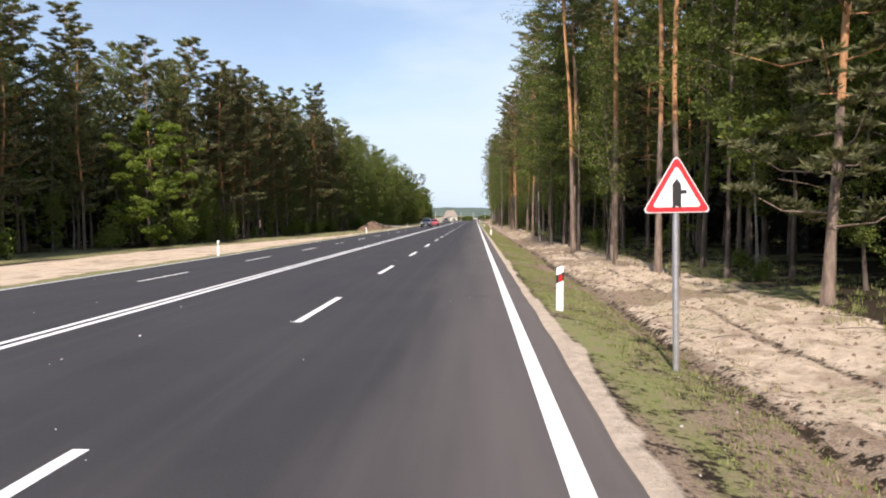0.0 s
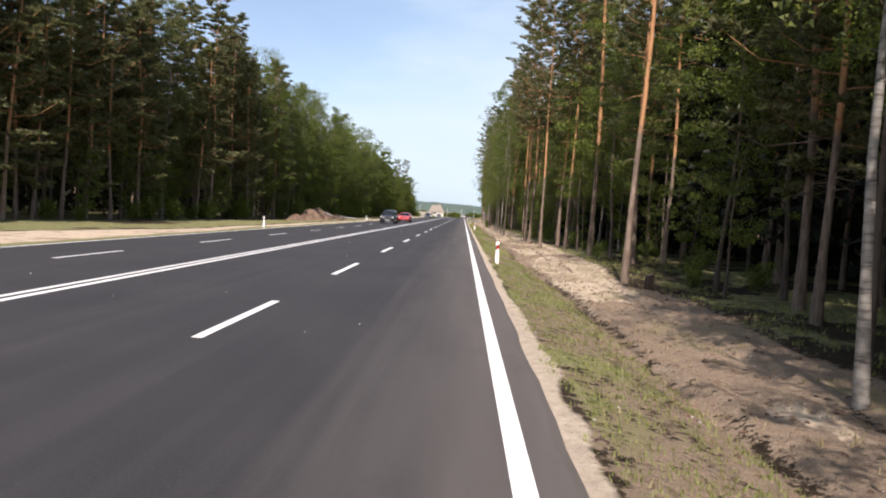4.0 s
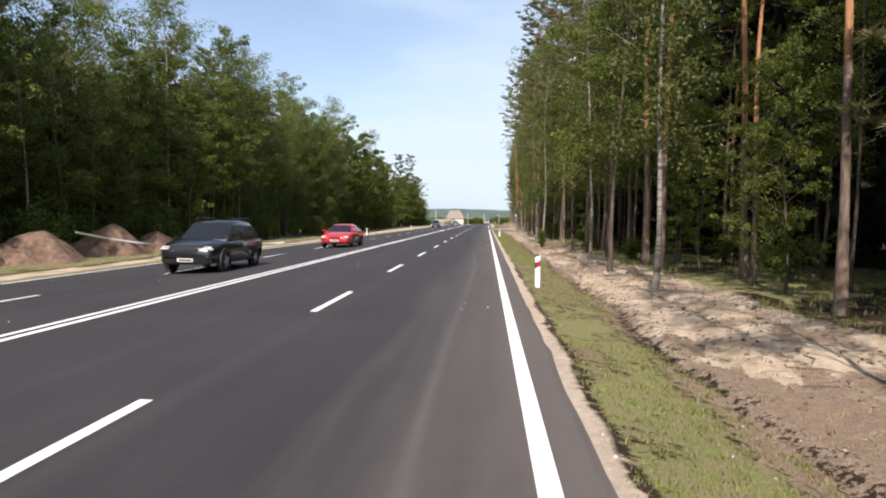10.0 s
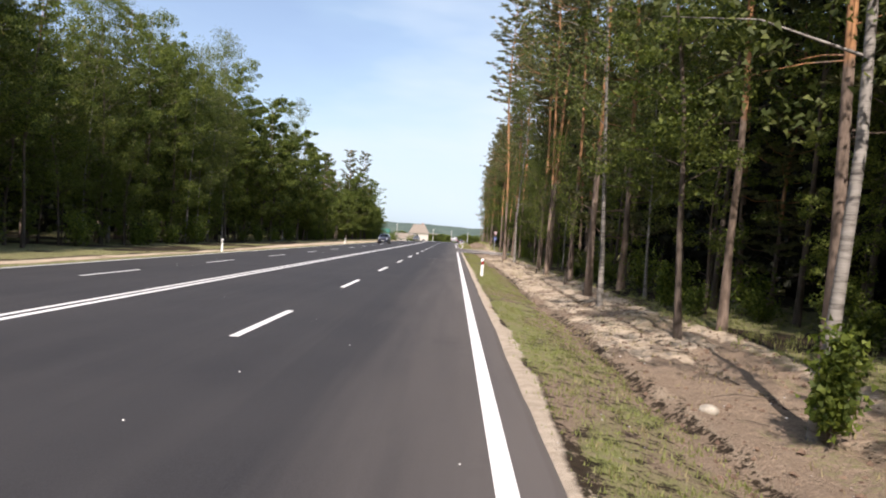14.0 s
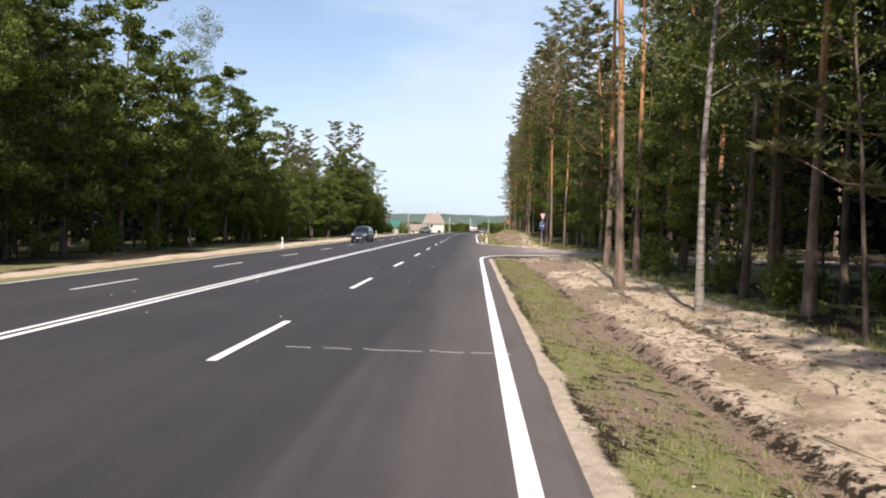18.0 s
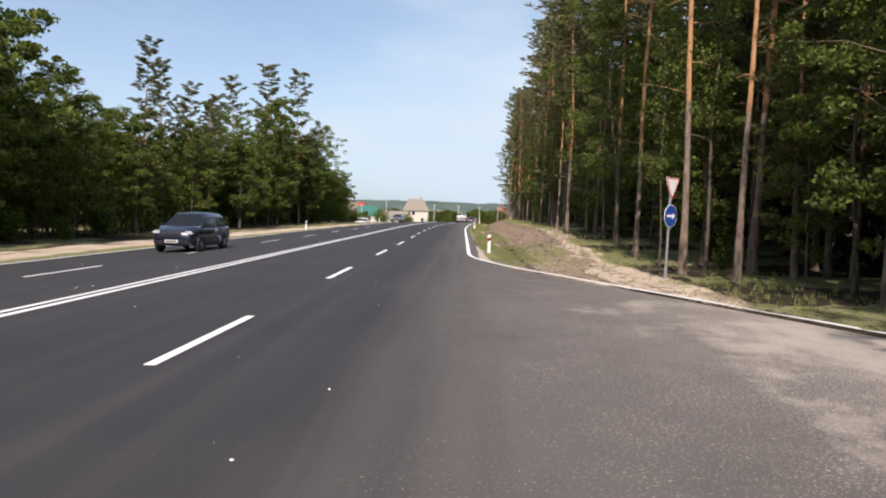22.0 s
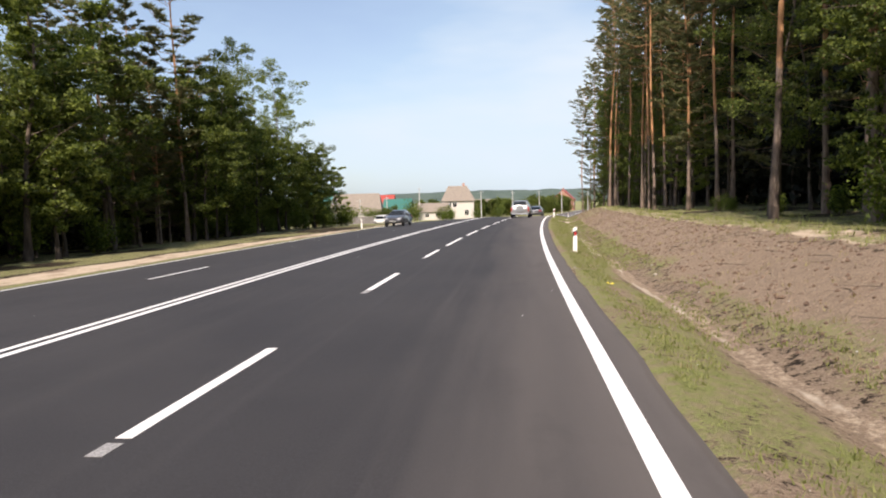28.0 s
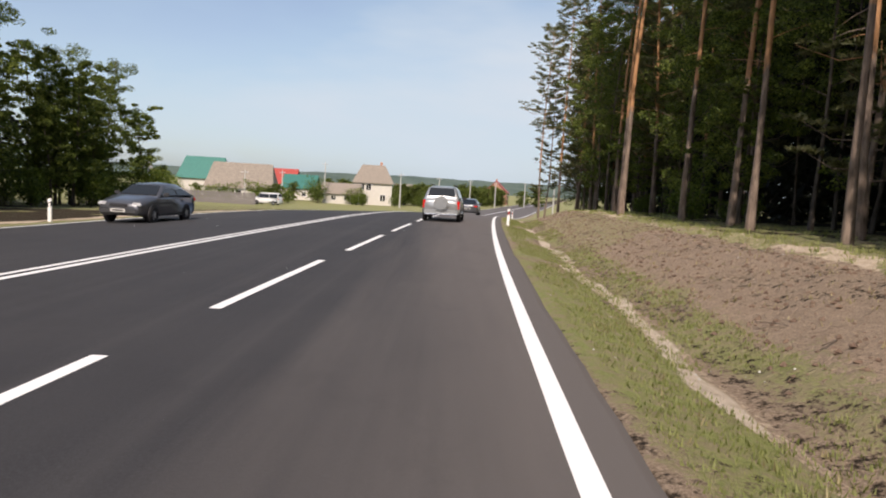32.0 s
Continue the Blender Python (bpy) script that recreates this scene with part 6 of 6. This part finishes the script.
tufts("verge_grass", "short patchy green grass on the road verge", spots(18000, 0.6, 2.3, 2, 230, -0.12), 6, 0.05, GRASS, 1)
tufts("verge_grass", "short patchy green grass on the ditch slope", spots(14000, 0.6, 2.9, 236, 345, -0.12), 6, 0.055, GRASS, 2)
tufts("verge_grass", "thin dry grass stalks scattered over the sandy verge", spots(5200, 0.8, 6.0, 2, 340, -0.1), 5, 0.08, DRY_GRASS, 3)
tufts("wood_grass", "green undergrowth along the wood's edge", spots(7000, 5.0, 9.5, 2, 345, -0.1), 9, 0.13, GRASS, 4)


def clods(name, label, count, q0, q1, y0, y1, size, material, seed, on_road=False, category="soil"):
    """Loose lumps, each a dented octahedron."""
    r_ = np.random.RandomState(seed)
    q, y = r_.uniform(q0, q1, count), r_.uniform(y0, y1, count)
    ok = side_road(q, y) < 0.05
    q, y = q[ok], y[ok]
    c = np.stack([q + bend(y), y, (road_z(q) + 0.004 if on_road else ground_z(q, y)) + drop(y)], -1)
    s_ = size * r_.uniform(0.3, 1.0, (len(c), 1)) ** 2
    base = np.array([(1, 0, 0), (0, 1, 0), (-1, 0, 0), (0, -1, 0), (0, 0, 0.7), (0, 0, -0.5)], float)
    V = (c[:, None, :] + base[None] * s_[:, None] * r_.uniform(0.6, 1.3, (len(c), 6, 1))).reshape(-1, 3)
    i = np.arange(len(c))[:, None, None] * 6
    F = (i + np.array([(0, 1, 4), (1, 2, 4), (2, 3, 4), (3, 0, 4), (1, 0, 5), (2, 1, 5), (3, 2, 5), (0, 3, 5)])[None]).reshape(-1, 3)
    tagged(new(name, mesh_from(name, V, F, material)), label, category, kind="stuff")


clods("soil_clods", "loose brown clods on the bank of the ditch", 9000, 2.4, 5.2, 240, 345, 0.06, HEAP, 5)
clods("soil_clods", "loose clods and crumbs along the rut", 15000, 1.7, 5.6, 2, 240, 0.055, HEAP, 6)
clods("pebbles", "small pale pebbles strewn over the verge", 2600, 0.5, 5.0, 2, 340, 0.022, CONCRETE, 7)
clods("paint_crumbs", "white crumbs of marking paint and stone on the asphalt", 420, -13.5, 0.0, 0, 340, 0.02, PAINT, 8, True, "litter")
clods("gravel", "grit swept on to the mouth of the side road", 7000, 0.4, 9.0, 207, 236, 0.022, CONCRETE, 9, True, "gravel")


def stone(q, y, size, seed):
    """A rounded field stone half sunk in the sand."""
    r_ = np.random.RandomState(seed)
    bm = bmesh.new()
    bmesh.ops.create_icosphere(bm, subdivisions=2, radius=size)
    for v in bm.verts:
        v.co *= 1 + 0.22 * float(value_noise(v.co.x * 9 / size * 0.1 + seed, v.co.y * 9 / size * 0.1 + v.co.z * 4))
        v.co.z *= 0.62
    ob = new("stone", mesh_from("stone", [tuple(v.co) for v in bm.verts], [tuple(v.index for v in f.verts) for f in bm.faces], FIELD_STONE, True))
    bm.free()
    ob.matrix_basis = Matrix.Translation(ground_at(q, y) + Vector((0, 0, size * 0.2))) @ Matrix.Rotation(r_.uniform(0, 6), 4, "Z")
    tagged(ob, "pale rounded stone lying on the sandy verge", "stone", "stones on the verge")


for k, (q, y, sz) in enumerate(((2.75, 144.3, 0.11), (3.1, 26.4, 0.05), (2.5, 24.6, 0.045), (3.9, 186.5, 0.06), (2.4, 281.5, 0.045), (2.6, 283.0, 0.04))):
    stone(q, y, sz, k)
# a sealed crack across the lane
r_ = np.random.RandomState(31)
for x0, x1 in ((-2.9, -2.55), (-2.4, -2.0), (-1.85, -1.05), (-0.95, -0.5), (-0.4, 0.12)):
    swept_line("sealed_crack", [(x, 183.1 + 0.03 * r_.normal() - 0.02 * x) for x in np.linspace(x0, x1, 7)], 0.011).data.materials[0] = OLD_PAINT


STUMP_BARK = bark("stump_bark", (0.07, 0.05, 0.04), (0.07, 0.05, 0.04), 5.0, 0.8)


def stump(q, y, r, h):
    """A sawn-off pine stump with a pale, slightly sunken cut."""
    ob = thing("tree_stump", "short sawn-off pine stump at the wood's edge", "tree stump")
    ob.location = ground_at(q, y)
    v, f, n_ = [], [], 18
    for z, k in ((-0.1, 1.45), (0.05, 1.2), (0.2, 1.03), (h - 0.02, 0.97), (h, 0.92)):
        for i in range(n_):
            a = 2 * math.pi * i / n_
            w = r * k * (1 + 0.09 * math.sin(3 * a + 1) + 0.05 * math.sin(7 * a))
            v.append((w * math.cos(a), w * math.sin(a), z + (0.03 * math.cos(a) if z > 0.25 else 0)))
    for j in range(4):
        for i in range(n_):
            k = (i + 1) % n_
            f.append((j * n_ + i, j * n_ + k, j * n_ + n_ + k, j * n_ + n_ + i))
    part("bark", mesh_from("bark", v, f, STUMP_BARK, True), None, ob)
    top = [(x * 0.99, y_ * 0.99, z - 0.006) for x, y_, z in v[-n_:]]
    part("cut_face", mesh_from("cut_face", top, [tuple(range(n_))], GREY_WOOD), None, ob, "greyed sawn face")


stump(4.6, 55.6, 0.11, 0.40)

# a scrap of yellow film caught in the ditch grass
bm = bmesh.new()
bmesh.ops.create_grid(bm, x_segments=6, y_segments=5, size=0.055)
for v in bm.verts:
    v.co.z = 0.05 * float(value_noise(v.co.x * 24 + 3, v.co.y * 14)) + 0.03
    v.co.x *= 1 + 0.3 * float(value_noise(v.co.y * 20, 2.0))
bm.verts.index_update()
litter_ = new("litter", mesh_from("litter", [tuple(v.co) for v in bm.verts], [tuple(q.index for q in f_.verts) for f_ in bm.faces], YELLOW, True))
bm.free()
litter_.location = ground_at(1.0, 278.9)
tagged(litter_, "crumpled scrap of bright yellow film in the ditch grass", "litter")


def twigs(count, q0, q1, y0, y1, seed):
    """Dead sticks lying about, each bent once."""
    r_ = np.random.RandomState(seed)
    paths = []
    for q, y in zip(r_.uniform(q0, q1, count), r_.uniform(y0, y1, count)):
        if float(side_road(q, y)) > 0:
            continue
        g, a, l_ = ground_at(q, y), r_.uniform(0, 6.28), r_.uniform(0.2, 0.9)
        way = Vector((math.cos(a), math.sin(a), 0)) * l_ / 2
        side = Vector((-way.y, way.x, 0)) * r_.uniform(-0.3, 0.3)
        lift = Vector((0, 0, 0.025))
        paths.append([(tuple(g - way + lift), 0.009), (tuple(g + side + lift * 1.6), 0.008), (tuple(g + way + lift), 0.003)])
    v, f = limb_mesh(paths, 4)
    tagged(new("fallen_twigs", mesh_from("fallen_twigs", v, f, DARK_BARK)), "dry grey twigs lying on the sand and litter", "twigs", kind="stuff")


twigs(900, 2.8, 8.5, 2, 345, 12)
